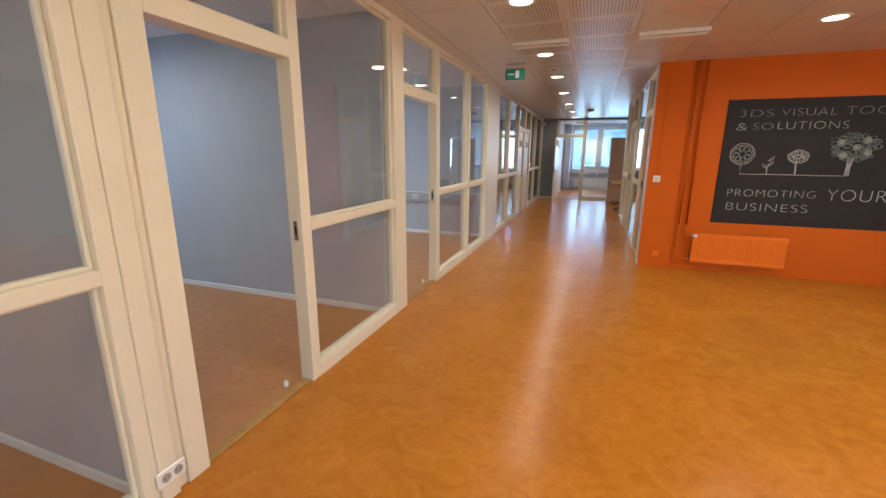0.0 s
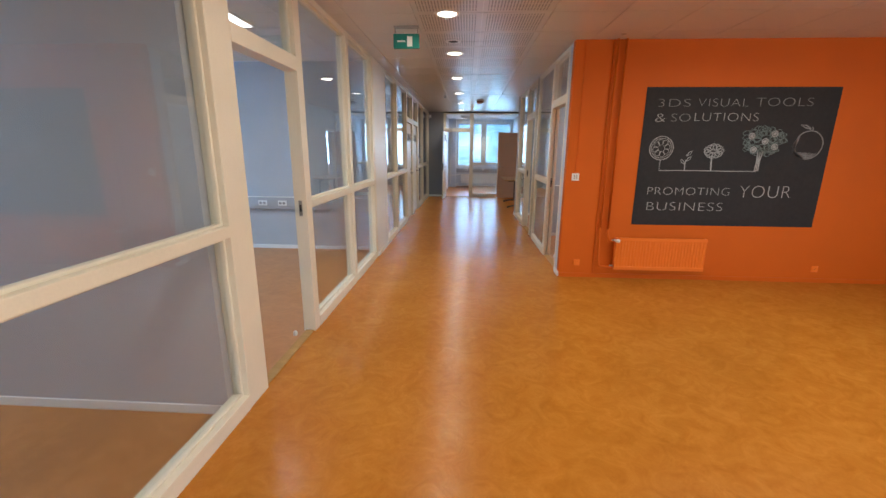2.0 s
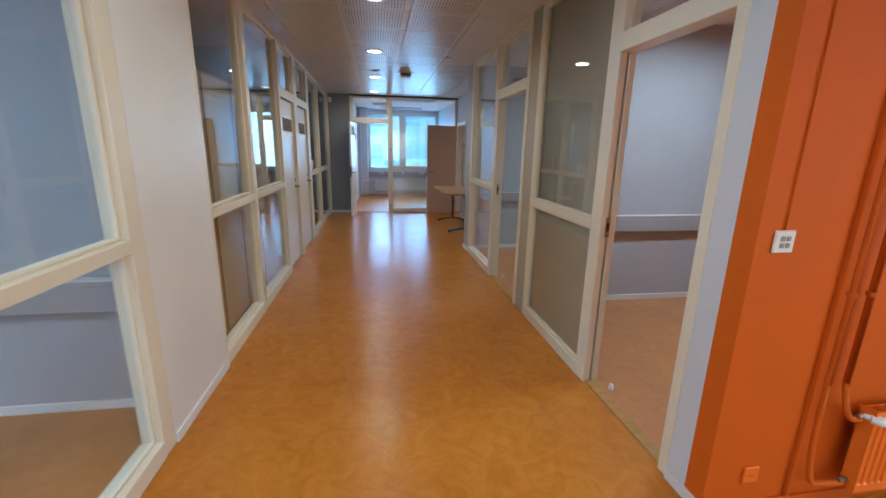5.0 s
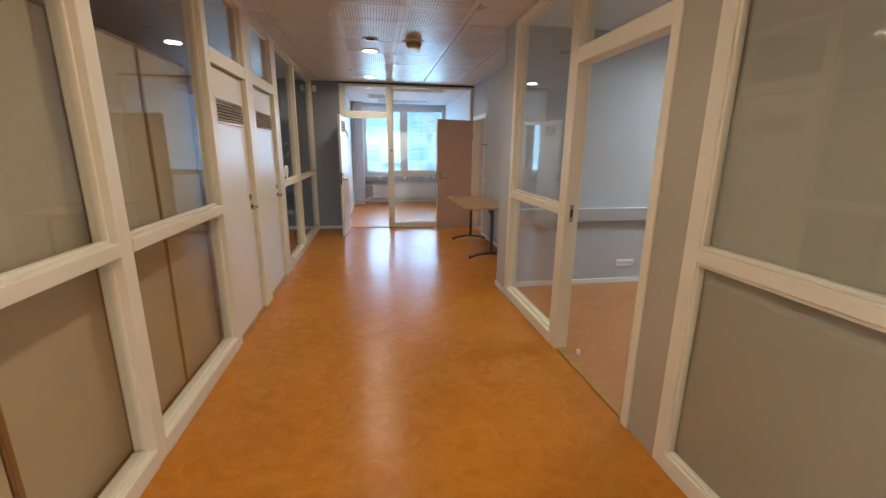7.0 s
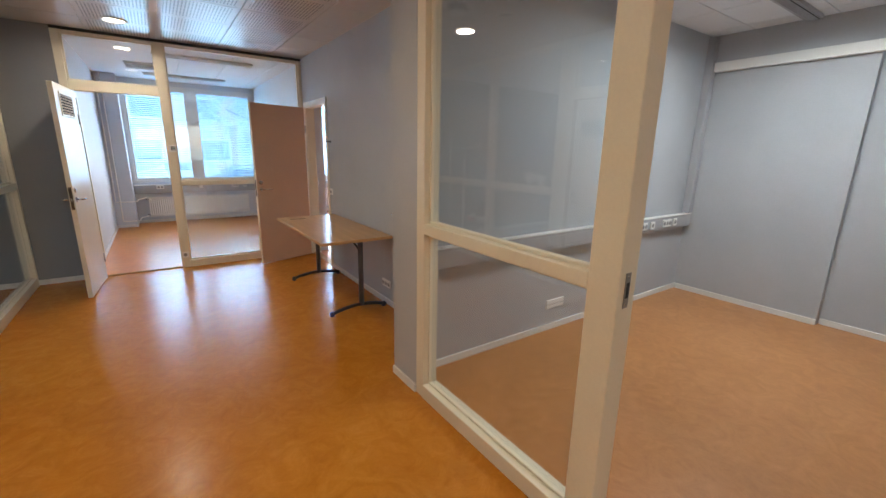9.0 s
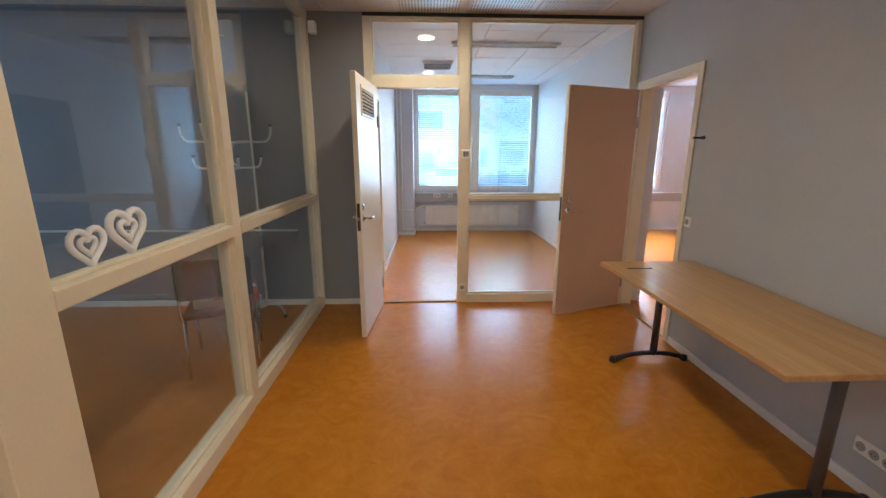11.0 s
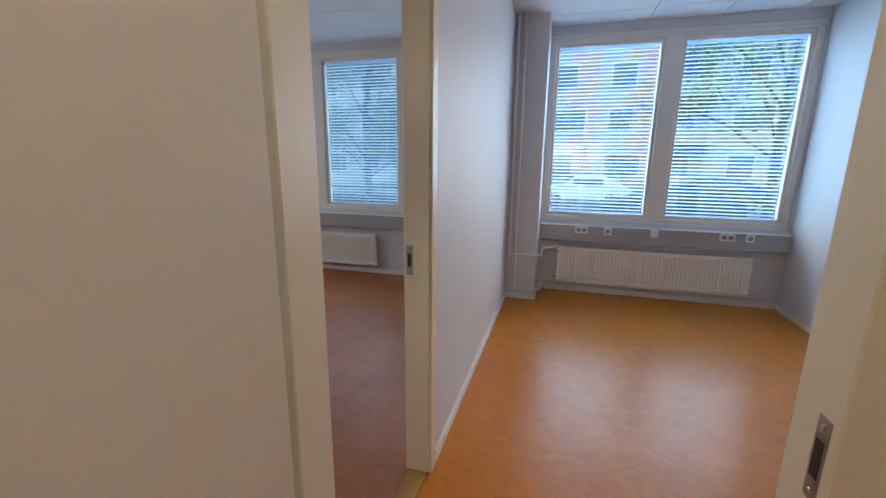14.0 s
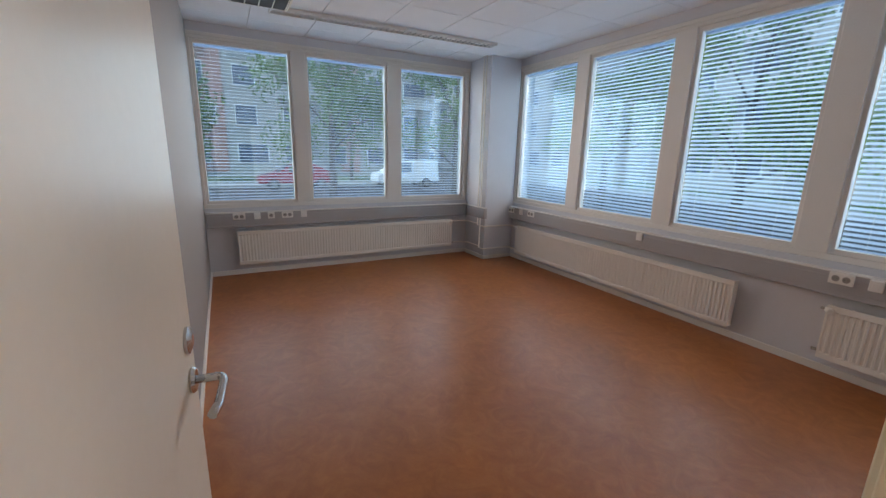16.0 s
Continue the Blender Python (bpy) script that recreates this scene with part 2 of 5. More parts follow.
def lathe(profile, sides=24, m=None):
    """A turned shape about z from (radius, z) pairs."""
    bm = bmesh.new()
    rings = [[bm.verts.new((r * math.cos(2 * math.pi * k / sides), r * math.sin(2 * math.pi * k / sides), z)) for k in range(sides)] for r, z in profile]
    for a, b in zip(rings, rings[1:]):
        for k in range(sides):
            bm.faces.new((a[k], a[(k + 1) % sides], b[(k + 1) % sides], b[k]))
    bm.faces.new(rings[0][::-1]), bm.faces.new(rings[-1])
    if m is not None:
        bmesh.ops.transform(bm, matrix=m, verts=bm.verts)
    return bm


def arc(p0, p1, p2, n=8):
    """Points on a quadratic bend from p0 to p2."""
    p0, p1, p2 = Vector(p0), Vector(p1), Vector(p2)
    return [(1 - s) ** 2 * p0 + 2 * s * (1 - s) * p1 + s * s * p2 for s in (k / n for k in range(n + 1))]


def mesh_of(name, bm, material, bevel=0.0):
    if bevel:
        bmesh.ops.bevel(bm, geom=list(bm.edges), offset=bevel, segments=1, affect="EDGES", clamp_overlap=True)
    bmesh.ops.recalc_face_normals(bm, faces=bm.faces)
    me = bpy.data.meshes.new(name)
    bm.to_mesh(me)
    bm.free()
    me.materials.append(material)
    return me


def part(name, bm, material, parent, label="", bevel=0.002):
    ob = new(name, mesh_of(name, bm, material, bevel))
    ob.parent = parent
    if label:
        ob["label"] = label
    return ob


def piece(name, me, parent, m):
    """A part that shares its mesh with alike parts."""
    ob = new(name, me)
    ob.parent = parent
    ob.matrix_basis = m
    return ob


def thing(name, m, label, category, group="", kind=""):
    ob = new(name)
    ob.empty_display_size = 0.1
    ob.matrix_basis = m
    return tagged(ob, label, category, group, kind)


def solid(name, bm, material, label, category, kind="", bevel=0.002, m=None):
    ob = new(name, mesh_of(name, bm, material, bevel))
    if m is not None:
        ob.matrix_basis = m
    return tagged(ob, label, category, "", kind)


def structure(name, bm, material, label, category, bevel=0.0):
    return solid(name, bm, material, label, category, "structure", bevel)


def wall(name, axis, d0, d1, u0, u1, z0, z1, material, label, holes=()):
    """A wall with openings through it. axis: the way it runs; d: its two faces; u: its ends; holes: (u0, u1, z0, z1)."""
    bm = bmesh.new()

    def put(a, b, lo, hi):
        if b - a > 1e-4 and hi - lo > 1e-4:
            box(bm, *((a, b, d0, d1) if axis == "x" else (d0, d1, a, b)), lo, hi)
    at = u0
    for a, b, lo, hi in sorted(holes):
        put(at, a, z0, z1)
        put(a, b, z0, lo)
        put(a, b, hi, z1)
        at = b
    put(at, u1, z0, z1)
    return structure(name, bm, material, label, "wall")


def baseboard(axis, face, u0, u1, out, h=0.055):
    """A white skirting strip on a wall's face; out: the side it stands on."""
    d = sorted((face, face + out * 0.014))
    bm = boxes((u0, u1, *d, 0.0, h) if axis == "x" else (*d, u0, u1, 0.0, h))
    structure("baseboard", bm, WHITE, "white painted skirting strip along the wall", "baseboard", 0.002)

# ---- floors ----
H1, H2 = 2.66, 2.71
WX, NY = -5.15, 19.016
for nm, mat_, a in (("floor_hall", FLOOR, (-0.46, 7.0, -3.0, 6.47)), ("floor_corridor", FLOOR, (-0.46, 2.035, 6.47, 11.31)),
                    ("floor_lobby", FLOOR, (-0.46, 2.59, 11.31, 15.08)), ("floor_room_f", FLOOR1, (0.02, 2.73, 15.08, 19.1)),
                    ("floor_room_g", FLOOR2, (-5.3, 0.02, 15.08, 19.1)), ("floor_west_rooms", FLOOR3, (-5.3, -0.46, -3.0, 15.08)),
                    ("floor_room_b_c", FLOOR3, (2.035, 7.0, 6.47, 11.31)), ("floor_room_d", FLOOR1, (2.59, 7.0, 11.31, 15.08)),
                    ("floor_room_d_north", FLOOR1, (2.73, 7.0, 15.08, 19.1))):
    structure(nm, boxes((*a, -0.12, 0.0)), mat_, "orange marbled linoleum floor, waxed and slightly scuffed" if mat_ in (FLOOR, FLOOR1)
              else "brownish marbled linoleum floor, slightly scuffed", "floor")

# ---- ceilings ----
def tiled_ceiling(name, x0, x1, y0, y1, z, ox, oy, step, material, label, plain=None, perf_x=(0, 0)):
    """Square ceiling panels with narrow recessed joints under a backing slab, one mesh."""
    me = bpy.data.meshes.new(name)
    vs, fs, mi = [], [], []

    def add(a, b, c, d, lo, hi, k):
        n = len(vs)
        vs.extend([(x, y, q) for x in (a, b) for y in (c, d) for q in (lo, hi)])
        for q in ((0, 1, 3, 2), (4, 6, 7, 5), (0, 4, 5, 1), (2, 3, 7, 6), (0, 2, 6, 4), (1, 5, 7, 3)):
            fs.append([n + i for i in q])
            mi.append(k)
    add(x0, x1, y0, y1, z + 0.012, z + 0.15, 1)
    gx, gy = (sorted({lo, hi, *[o + step * k for k in range(-40, 60) if lo + 0.02 < o + step * k < hi - 0.02]}) for lo, hi, o in ((x0, x1, ox), (y0, y1, oy)))
    for a, b in zip(gx, gx[1:]):
        for c, d in zip(gy, gy[1:]):
            k = 0 if plain is None or perf_x[0] - 0.01 <= a and b <= perf_x[1] + 0.01 else 2
            add(a + 0.004, b - 0.004, c + 0.004, d - 0.004, z, z + 0.0118, k)
    me.from_pydata(vs, [], fs)
    for mt in (material, WHITE, plain or material):
        me.materials.append(mt)
    for p, k in zip(me.polygons, mi):
        p.material_index = k
    return tagged(new(name, me), label, "ceiling", "", "structure")


LM = "ceiling of white metal panels with fine slots"
tiled_ceiling("ceiling_hall", -0.46, 7.0, -3.0, 6.47, H1, 0.35, 0.1, 0.6, PERF, LM, PANELW, (0.35, 1.55))
tiled_ceiling("ceiling_corridor", -0.46, 2.035, 6.47, 11.31, H1, 0.35, 0.1, 0.6, PERF, LM, PANELW, (0.35, 1.55))
tiled_ceiling("ceiling_lobby", -0.46, 2.59, 11.31, 15.035, H1, 0.35, 0.1, 0.6, PERF, LM, PANELW, (0.35, 2.15))
LT = "suspended ceiling of white mineral tiles in a grid"
tiled_ceiling("ceiling_room_f", 0.02, 2.73, 15.035, 19.1, H2, 1.25, 15.7, 0.6, TILEW, LT)
tiled_ceiling("ceiling_room_g", -5.3, 0.02, 15.08, 19.1, H2, -4.16, 15.7, 0.6, TILEW, LT)
tiled_ceiling("ceiling_west_rooms", -5.3, -0.46, -3.0, 15.08, H1 + 0.02, -0.9, 0.1, 0.6, TILEW, LT)
tiled_ceiling("ceiling_room_b_c", 2.035, 7.0, 6.47, 11.31, H1 + 0.02, 2.4, 0.1, 0.6, TILEW, LT)
tiled_ceiling("ceiling_room_d", 2.59, 7.0, 11.31, 15.035, H2, 2.9, 0.1, 0.6, TILEW, LT)
tiled_ceiling("ceiling_room_d_north", 2.735, 7.0, 15.035, 19.1, H2, 2.9, 0.1, 0.6, TILEW, LT)
# slab out of view, added to keep sun and sky out of the rooms
structure("roof", boxes((-5.5, 7.2, -3.2, 19.32, 2.9, 3.3)), GREY, "unseen flat roof slab closing the storey to the sun", "roof")

# ---- walls ----
GW = "wall painted plain grey"
WIN_G_WEST = [(15.16, 16.14), (16.30, 17.31), (17.48, 18.48)]
WIN_G_NORTH = [(-4.63, -3.62), (-3.45, -2.45), (-2.27, -1.29), (-1.10, -0.12)]
WIN_F = [(0.43, 1.42), (1.575, 2.60)]
WIN_D = [(2.95, 3.95), (4.1, 5.1)]
Z0, Z1 = 0.86, 2.53
ZF0, ZF1 = 0.79, 2.62
north = [(min(a for a, _ in w) - 0.06, max(b for _, b in w) + 0.06, ZF0, ZF1) for w in (WIN_G_NORTH, WIN_F, WIN_D)]
wall("wall_north", "x", NY, NY + 0.3, -5.45, 7.0, -0.12, 2.9, PALE, "outer wall under and over the window band, pale grey", north)
wroom = [(-1.8, 0.2), (1.45, 3.45), (4.4, 6.8), (12.3, 14.2)]
wall("wall_west", "y", WX - 0.3, WX, -3.0, NY, -0.12, 2.9, PALE, "outer wall under and over the window band, pale grey",
     [(15.13, 18.54, ZF0, ZF1)] + [(a, b, ZF0, ZF1) for a, b in wroom])
wall("wall_east", "y", 7.0, 7.2, -3.0, NY, -0.12, 2.9, GREY, GW, [(-0.6, 3.4, 0.8, 2.5)])
wall("wall_south", "x", -3.2, -3.0, -5.45, 7.2, -0.12, 2.9, GREY, GW, [(0.0, 5.0, 0.8, 2.5)])
wall("wall_orange", "x", 6.42, 6.52, 1.985, 7.0, 0, H1 + 0.1, ORANGE, "wall painted bright orange")
wall("wall_room_a_south", "x", 1.24, 1.34, WX, -0.51, 0, H1 + 0.1, GREY, GW)
wall("wall_room_a_north", "x", 3.57, 3.67, WX, -0.51, 0, H1 + 0.1, GREY, GW)
wall("wall_meeting_room_north", "x", 7.55, 7.65, WX, -0.51, 0, H1 + 0.1, GREY, GW)
wall("wall_store_north", "x", 11.06, 11.16, WX, -0.51, 0, H1 + 0.1, GREY, GW)
wall("wall_room_g_south", "x", 15.035, 15.13, WX, 0.06, 0, H2 + 0.1, GREY_SHADED, "grey wall beside the glass screen, shade painted into its colour")
wall("wall_room_b_north", "x", 8.89, 8.99, 2.085, 7.0, 0, H1 + 0.1, GREY, GW)
wall("wall_room_c_north", "x", 11.27, 11.37, 1.985, 7.0, 0, H2 + 0.1, GREY, GW)
wall("wall_room_c_east", "y", 5.62, 5.74, 9.99, 11.27, 0, H1 + 0.1, GREY, GW)
wall("wall_room_c_east_recess", "y", 5.70, 5.82, 8.99, 9.99, 0, H1 + 0.1, GREY, GW)
wall("wall_lobby_east", "y", 2.54, 2.64, 11.37, 15.035, 0, H2 + 0.1, GREY, "grey painted wall behind the folding table", [(14.13, 14.93, 0, 2.05)])
wall("wall_room_f_east", "y", 2.68, 2.78, 15.13, NY, 0, H2 + 0.1, PALE, "pale grey painted wall with a black chalk panel")
wall("wall_room_f_west", "y", -0.03, 0.065, 15.13, NY, 0, H2 + 0.1, PALE, "pale grey painted wall with a doorway", [(15.152, 16.0, 0, 2.05)])
wall("wall_lobby_end_pier", "x", 15.035, 15.13, 2.54, 2.80, 0, H2 + 0.1, PALE, "short pale wall pier")
# solid end pieces of the glazed walls
wall("wall_pier_corner", "y", 1.985, 2.085, 6.52, 6.63, 0, H1 + 0.1, PALE, "pale painted wall end at the corner")
wall("wall_pier_lobby", "y", 1.985, 2.085, 11.08, 11.27, 0, H1 + 0.1, GREY, "grey painted wall end")
wall("wall_white_panel", "y", -0.51, -0.41, 7.19, 7.95, 0, H1 + 0.1, WHITE, "white painted blind panel between the glass screens")

structure("baseboard", boxes((1.985, 7.0, 6.405, 6.42, 0, 0.05)), ORANGE, "orange painted skirting strip", "baseboard", 0.002)
for a in (("x", 3.57, WX, -0.52, -1), ("x", 1.24, WX, -0.52, -1), ("x", 1.34, WX, -0.52, 1), ("x", 7.55, WX, -0.52, -1), ("x", 15.035, WX, 0.05, -1), ("x", 15.13, WX, -0.04, 1),
          ("x", 8.89, 2.09, 7.0, -1), ("x", 11.27, 2.09, 5.62, -1), ("y", 5.62, 9.99, 11.25, -1), ("y", 5.70, 8.99, 9.98, -1),
          ("y", 2.54, 12.36, 14.07, -1), ("y", 2.68, 15.13, 19.0, -1), ("y", 0.065, 16.08, 18.57, 1), ("y", -0.03, 16.08, 19.0, -1),
          ("x", NY, 0.38, 2.66, -1), ("x", NY, -4.61, -0.05, -1), ("y", WX, 15.15, 18.53, 1),
          ("y", -0.41, 7.19, 7.95, 1), ("y", 1.985, 11.08, 11.37, -1), ("y", 1.985, 6.42, 6.63, -1), ("x", NY, 2.8, 7.0, -1)):
    baseboard(*a)


# ---- glazed screens ----
def bay(axis, d0, d1, u0, u1, posts, rails, panes, label, top):
    """A glazed screen: posts (u0, u1, z0, z1, extra depth), rails the same, panes (u0, u1, z0, z1)."""
    base = (0.5 * (d0 + d1), u0, 0) if axis == "y" else (u0, 0.5 * (d0 + d1), 0)
    root = thing("glass_partition", pose(*base), label, "glass partition", "glazed corridor walls", "structure")
    inv = Matrix.Translation(-Vector(base))

    def bar(nm, a, b, lo, hi, e, mt):
        dd = (d0 - e, d1 + e)
        bm = boxes((*dd, a, b, lo, hi) if axis == "y" else (a, b, *dd, lo, hi))
        bmesh.ops.transform(bm, matrix=inv, verts=bm.verts)
        return part(nm, bm, mt, root, bevel=0.003 if mt is not GLASS else 0)
    for a, b, lo, hi, e, *mt in posts:
        bar("post", a, b, lo, hi, e, mt[0] if mt else CREAM)
    for a, b, lo, hi, e in rails:
        bar("rail", a, b, lo, hi, e, CREAM)
    mid = 0.5 * (d1 - d0)
    for a, b, lo, hi in panes:
        p = bar("pane", a - 0.008, b + 0.008, lo - 0.008, hi + 0.008, 0.004 - mid, GLASS)
        p.visible_shadow = False
        # slim glazing beads round the pane
        for nm, q in (("bead", (a, a + 0.016, lo, hi)), ("bead", (b - 0.016, b, lo, hi)), ("bead", (a + 0.016, b - 0.016, lo, lo + 0.016)), ("bead", (a + 0.016, b - 0.016, hi - 0.016, hi))):
            bar(nm, *q, 0.017 - mid, CREAM)
    return root


def glazed(axis, d0, d1, edges, label, top=H1, sill=0.09, rail=(1.04, 1.10), lo_edges=None):
    """A run of window panes over and under a mid rail; edges: the posts as (u0, u1)."""
    posts = [(a, b, 0, top, 0.0) for a, b in edges]
    rails, panes = [], []
    for (_, a), (b, _) in zip(edges, edges[1:]):
        rails += [(a, b, 0, sill, 0.004), (a, b, *rail, 0.003), (a, b, top - 0.05, top, -0.002)]
        panes += [(a, b, sill, rail[0]), (a, b, rail[1], top - 0.05)]
    return bay(axis, d0, d1, edges[0][0], edges[-1][1], posts, rails, panes, label, top)


def doorway(axis, d0, d1, u0, u1, label, top=H1, head=(2.05, 2.15)):
    """The head over a door opening, with a transom light above."""
    return bay(axis, d0, d1, u0, u1, [], [(u0, u1, *head, 0.002), (u0, u1, top - 0.05, top, -0.002)], [(u0, u1, head[1], top - 0.05)], label, top)


LP = "cream painted timber screen with clear glass over and under a mid rail"
LH = "cream painted door head with a clear glass transom light"
LX = (-0.51, -0.41)
RX = (1.985, 2.085)
glazed("y", *LX, [(-2.98, -2.88), (-0.9, -0.82), (1.18, 1.245)], LP)
bay("y", *LX, 1.245, 1.488, [(1.245, 1.325, 0, H1, 0.012), (1.325, 1.375, 0, H1, -0.012), (1.375, 1.488, 0, H1, 0.004)], [], [], "wide cream painted post with grooves beside the doorway", H1)
doorway("y", *LX, 1.488, 2.312, LH)
glazed("y", *LX, [(2.312, 2.402), (3.625, 3.845)], LP)
doorway("y", *LX, 3.845, 4.69, LH)
glazed("y", *LX, [(4.69, 4.80), (5.975, 6.065), (7.08, 7.19)], LP)
glazed("y", *LX, [(7.95, 7.99), (8.955, 9.043), (10.16, 10.25)], LP)
doorway("y", *LX, 10.25, 11.02, LH)
bay("y", *LX, 11.02, 11.23, [(11.02, 11.23, 0, H1, 0.003)], [], [], "wide cream painted post between two closed doors", H1)
doorway("y", *LX, 11.23, 12.03, LH)
glazed("y", *LX, [(12.03, 12.24), (13.30, 13.385), (14.985, 15.035)], LP)
bay("y", *RX, 6.63, 6.69, [(6.63, 6.69, 0, H1, 0.004)], [], [], "cream painted door jamb", H1)
doorway("y", *RX, 6.69, 7.45, LH)
glazed("y", 1.985, 2.03, [(7.45, 7.565), (8.57, 8.648)], LP)
bay("y", 2.045, 2.085, 7.45, 8.648, [(7.45, 7.565, 0, H1, 0.0), (8.57, 8.648, 0, H1, 0.0)], [], [], "cream painted rear posts of the glass screen", H1)
for lo, hi in ((0.08, 1.05), (1.09, 2.62)):
    solid("backing_board", boxes((2.032, 2.042, 7.54, 8.60, lo, hi)), STRIP, "grey beige board fixed behind the glass screen", "backing board")
bay("y", *RX, 8.648, 8.92, [(8.648, 8.86, 0, H1, -0.004, STRIP), (8.86, 8.92, 0, H1, 0.004)], [], [], "cream painted blind strip and door jamb", H1)
doorway("y", *RX, 8.92, 9.80, LH)
glazed("y", *RX, [(9.80, 9.92), (11.0, 11.08)], LP)
# the screen at the lobby's end
PY = (15.035, 15.13)
bay("x", *PY, 0.06, 0.13, [(0.06, 0.13, 0, H1, 0.004)], [], [], "cream painted door jamb", H1)
structure("trim_lobby_jamb", boxes((0.062, 0.168, 14.975, 15.029, 0, 2.06)), CREAM, "cream painted door jamb standing proud of the screen", "trim", 0.003)
doorway("x", *PY, 0.13, 0.91, LH)
bay("x", *PY, 0.91, 2.54, [(0.91, 1.005, 0, H1, 0.003), (2.50, 2.54, 0, H1, 0.0)],
    [(1.005, 2.50, 0, 0.085, 0.006), (1.005, 2.50, 1.043, 1.086, 0.006), (1.005, 2.50, H1 - 0.045, H1, 0.0)],
    [(1.005, 2.50, 0.085, 1.043), (1.005, 2.50, 1.086, H1 - 0.045)], "cream painted screen with clear glass at the lobby's end", H1)
# near-black strip on the screen draws the shade of a gap under the ceiling
structure("trim_lobby_head", boxes((0.06, 2.54, 15.027, 15.032, H1 - 0.03, H1 - 0.001)), GAP, "dark strip painted as the shadow gap under the ceiling", "trim")

for a in ((-0.495, -0.425, 1.488, 2.312), (-0.495, -0.425, 3.845, 4.69), (-0.495, -0.425, 10.25, 11.02), (-0.495, -0.425, 11.23, 12.03),
          (2.0, 2.07, 6.69, 7.45), (2.0, 2.07, 8.92, 9.80), (0.13, 0.91, 15.045, 15.085), (2.545, 2.635, 14.13, 14.93), (-0.025, 0.06, 15.152, 16.0)):
    structure("threshold", boxes((*a, 0.0, 0.012)), THRESH, "worn oak threshold strip in the doorway", "threshold", 0.004)


# ---- doors ----
def lever(parent, x, y, z, out, along, label="chrome lever handle"):
    """A lever handle with its rose on a leaf's face at y; out: the side; along: the way the lever points."""
    rose = part("handle_rose", lathe([(0.024, 0), (0.026, 0.004), (0.022, 0.010)], 16, Matrix.Translation((x, y, z)) @ pose(0, 0, 0, -90 * out)), CHROME, parent, bevel=0)
    p = [Vector((x, y, z)), Vector((x, y + out * 0.045, z))] + arc((x, y + out * 0.045, z), (x, y + out * 0.06, z), (x + along * 0.03, y + out * 0.06, z), 4)[1:] \
        + [Vector((x + along * 0.10, y + out * 0.058, z - 0.004)), Vector((x + along * 0.125, y + out * 0.05, z - 0.008))]
    part("lever", tube(p, 0.0085, 8), CHROME, rose, label, 0)


def lock_rose(parent, x, y, z, out):
    part("lock_rose", lathe([(0.026, 0), (0.027, 0.006), (0.020, 0.009), (0.012, 0.012)], 18, Matrix.Translation((x, y, z)) @ pose(0, 0, 0, -90 * out)), CHROME, parent, "round chrome lock rose", 0)


def door_leaf(name, m, width, material, label, faces=(1,), vent=None, height=2.03, lock=True, hz=0.985, grille=None):
    """A flush leaf from its hinge at the origin along +x, 4 cm thick about y = 0. faces: sides with a handle; vent: the side with a grille."""
    root = thing(name, m, label, "door", "flush office doors")
    leaf = part("leaf", boxes((0.0, width, -0.02, 0.02, 0.012, height)), material, root, bevel=0.003)
    part("edge_band", boxes((width, width + 0.003, -0.018, 0.018, 0.015, height - 0.003)), CREAM, root, "cream edge band", 0)
    for s in faces:
        lever(root, width - 0.055, s * 0.02, hz, s, -1)
        lock_rose(root, width - 0.055, s * 0.02, hz + 0.085, s)
    if lock:
        part("lock_plate", boxes((width + 0.003, width + 0.006, -0.012, 0.012, hz - 0.09, hz + 0.12)), BRONZE, root, "dark metal lock plate", 0.001)
        part("latch", boxes((width + 0.006, width + 0.014, -0.006, 0.006, hz - 0.01, hz + 0.015)), STEEL, root, bevel=0.001)
    for z in (0.25, 1.75):
        part("hinge", tube([(-0.004, 0.024, z - 0.05), (-0.004, 0.024, z + 0.05)], 0.008, 8), STEEL, root, "steel hinge", 0)
    if vent:
        s = vent
        a, b, lo, hi = width * 0.22, width * 0.22 + 0.42, height - 0.27, height - 0.09
        if grille:
            a, b, lo, hi = grille
        d = sorted((s * 0.02, s * 0.028))
        fr = part("vent_frame", boxes((a - 0.02, b + 0.02, *d, lo - 0.02, lo), (a - 0.02, b + 0.02, *d, hi, hi + 0.02), (a - 0.02, a, *d, lo, hi), (b, b + 0.02, *d, lo, hi)), CREAM, root, "cream vent grille frame")
        d2 = sorted((s * 0.0205, s * 0.0225))
        part("vent_opening", boxes((a, b, *d2, lo, hi)), GAP, root, "dark vent opening", 0)
        k = 7
        sl = mesh_of("slat", boxes((a, b, -0.008, 0.008, -0.001, 0.001)), CREAM)
        for i in range(k):
            piece("vent_slat", sl, root, pose(0, s * 0.026, lo + (i + 0.5) * (hi - lo) / k, 40 * s))
    return root


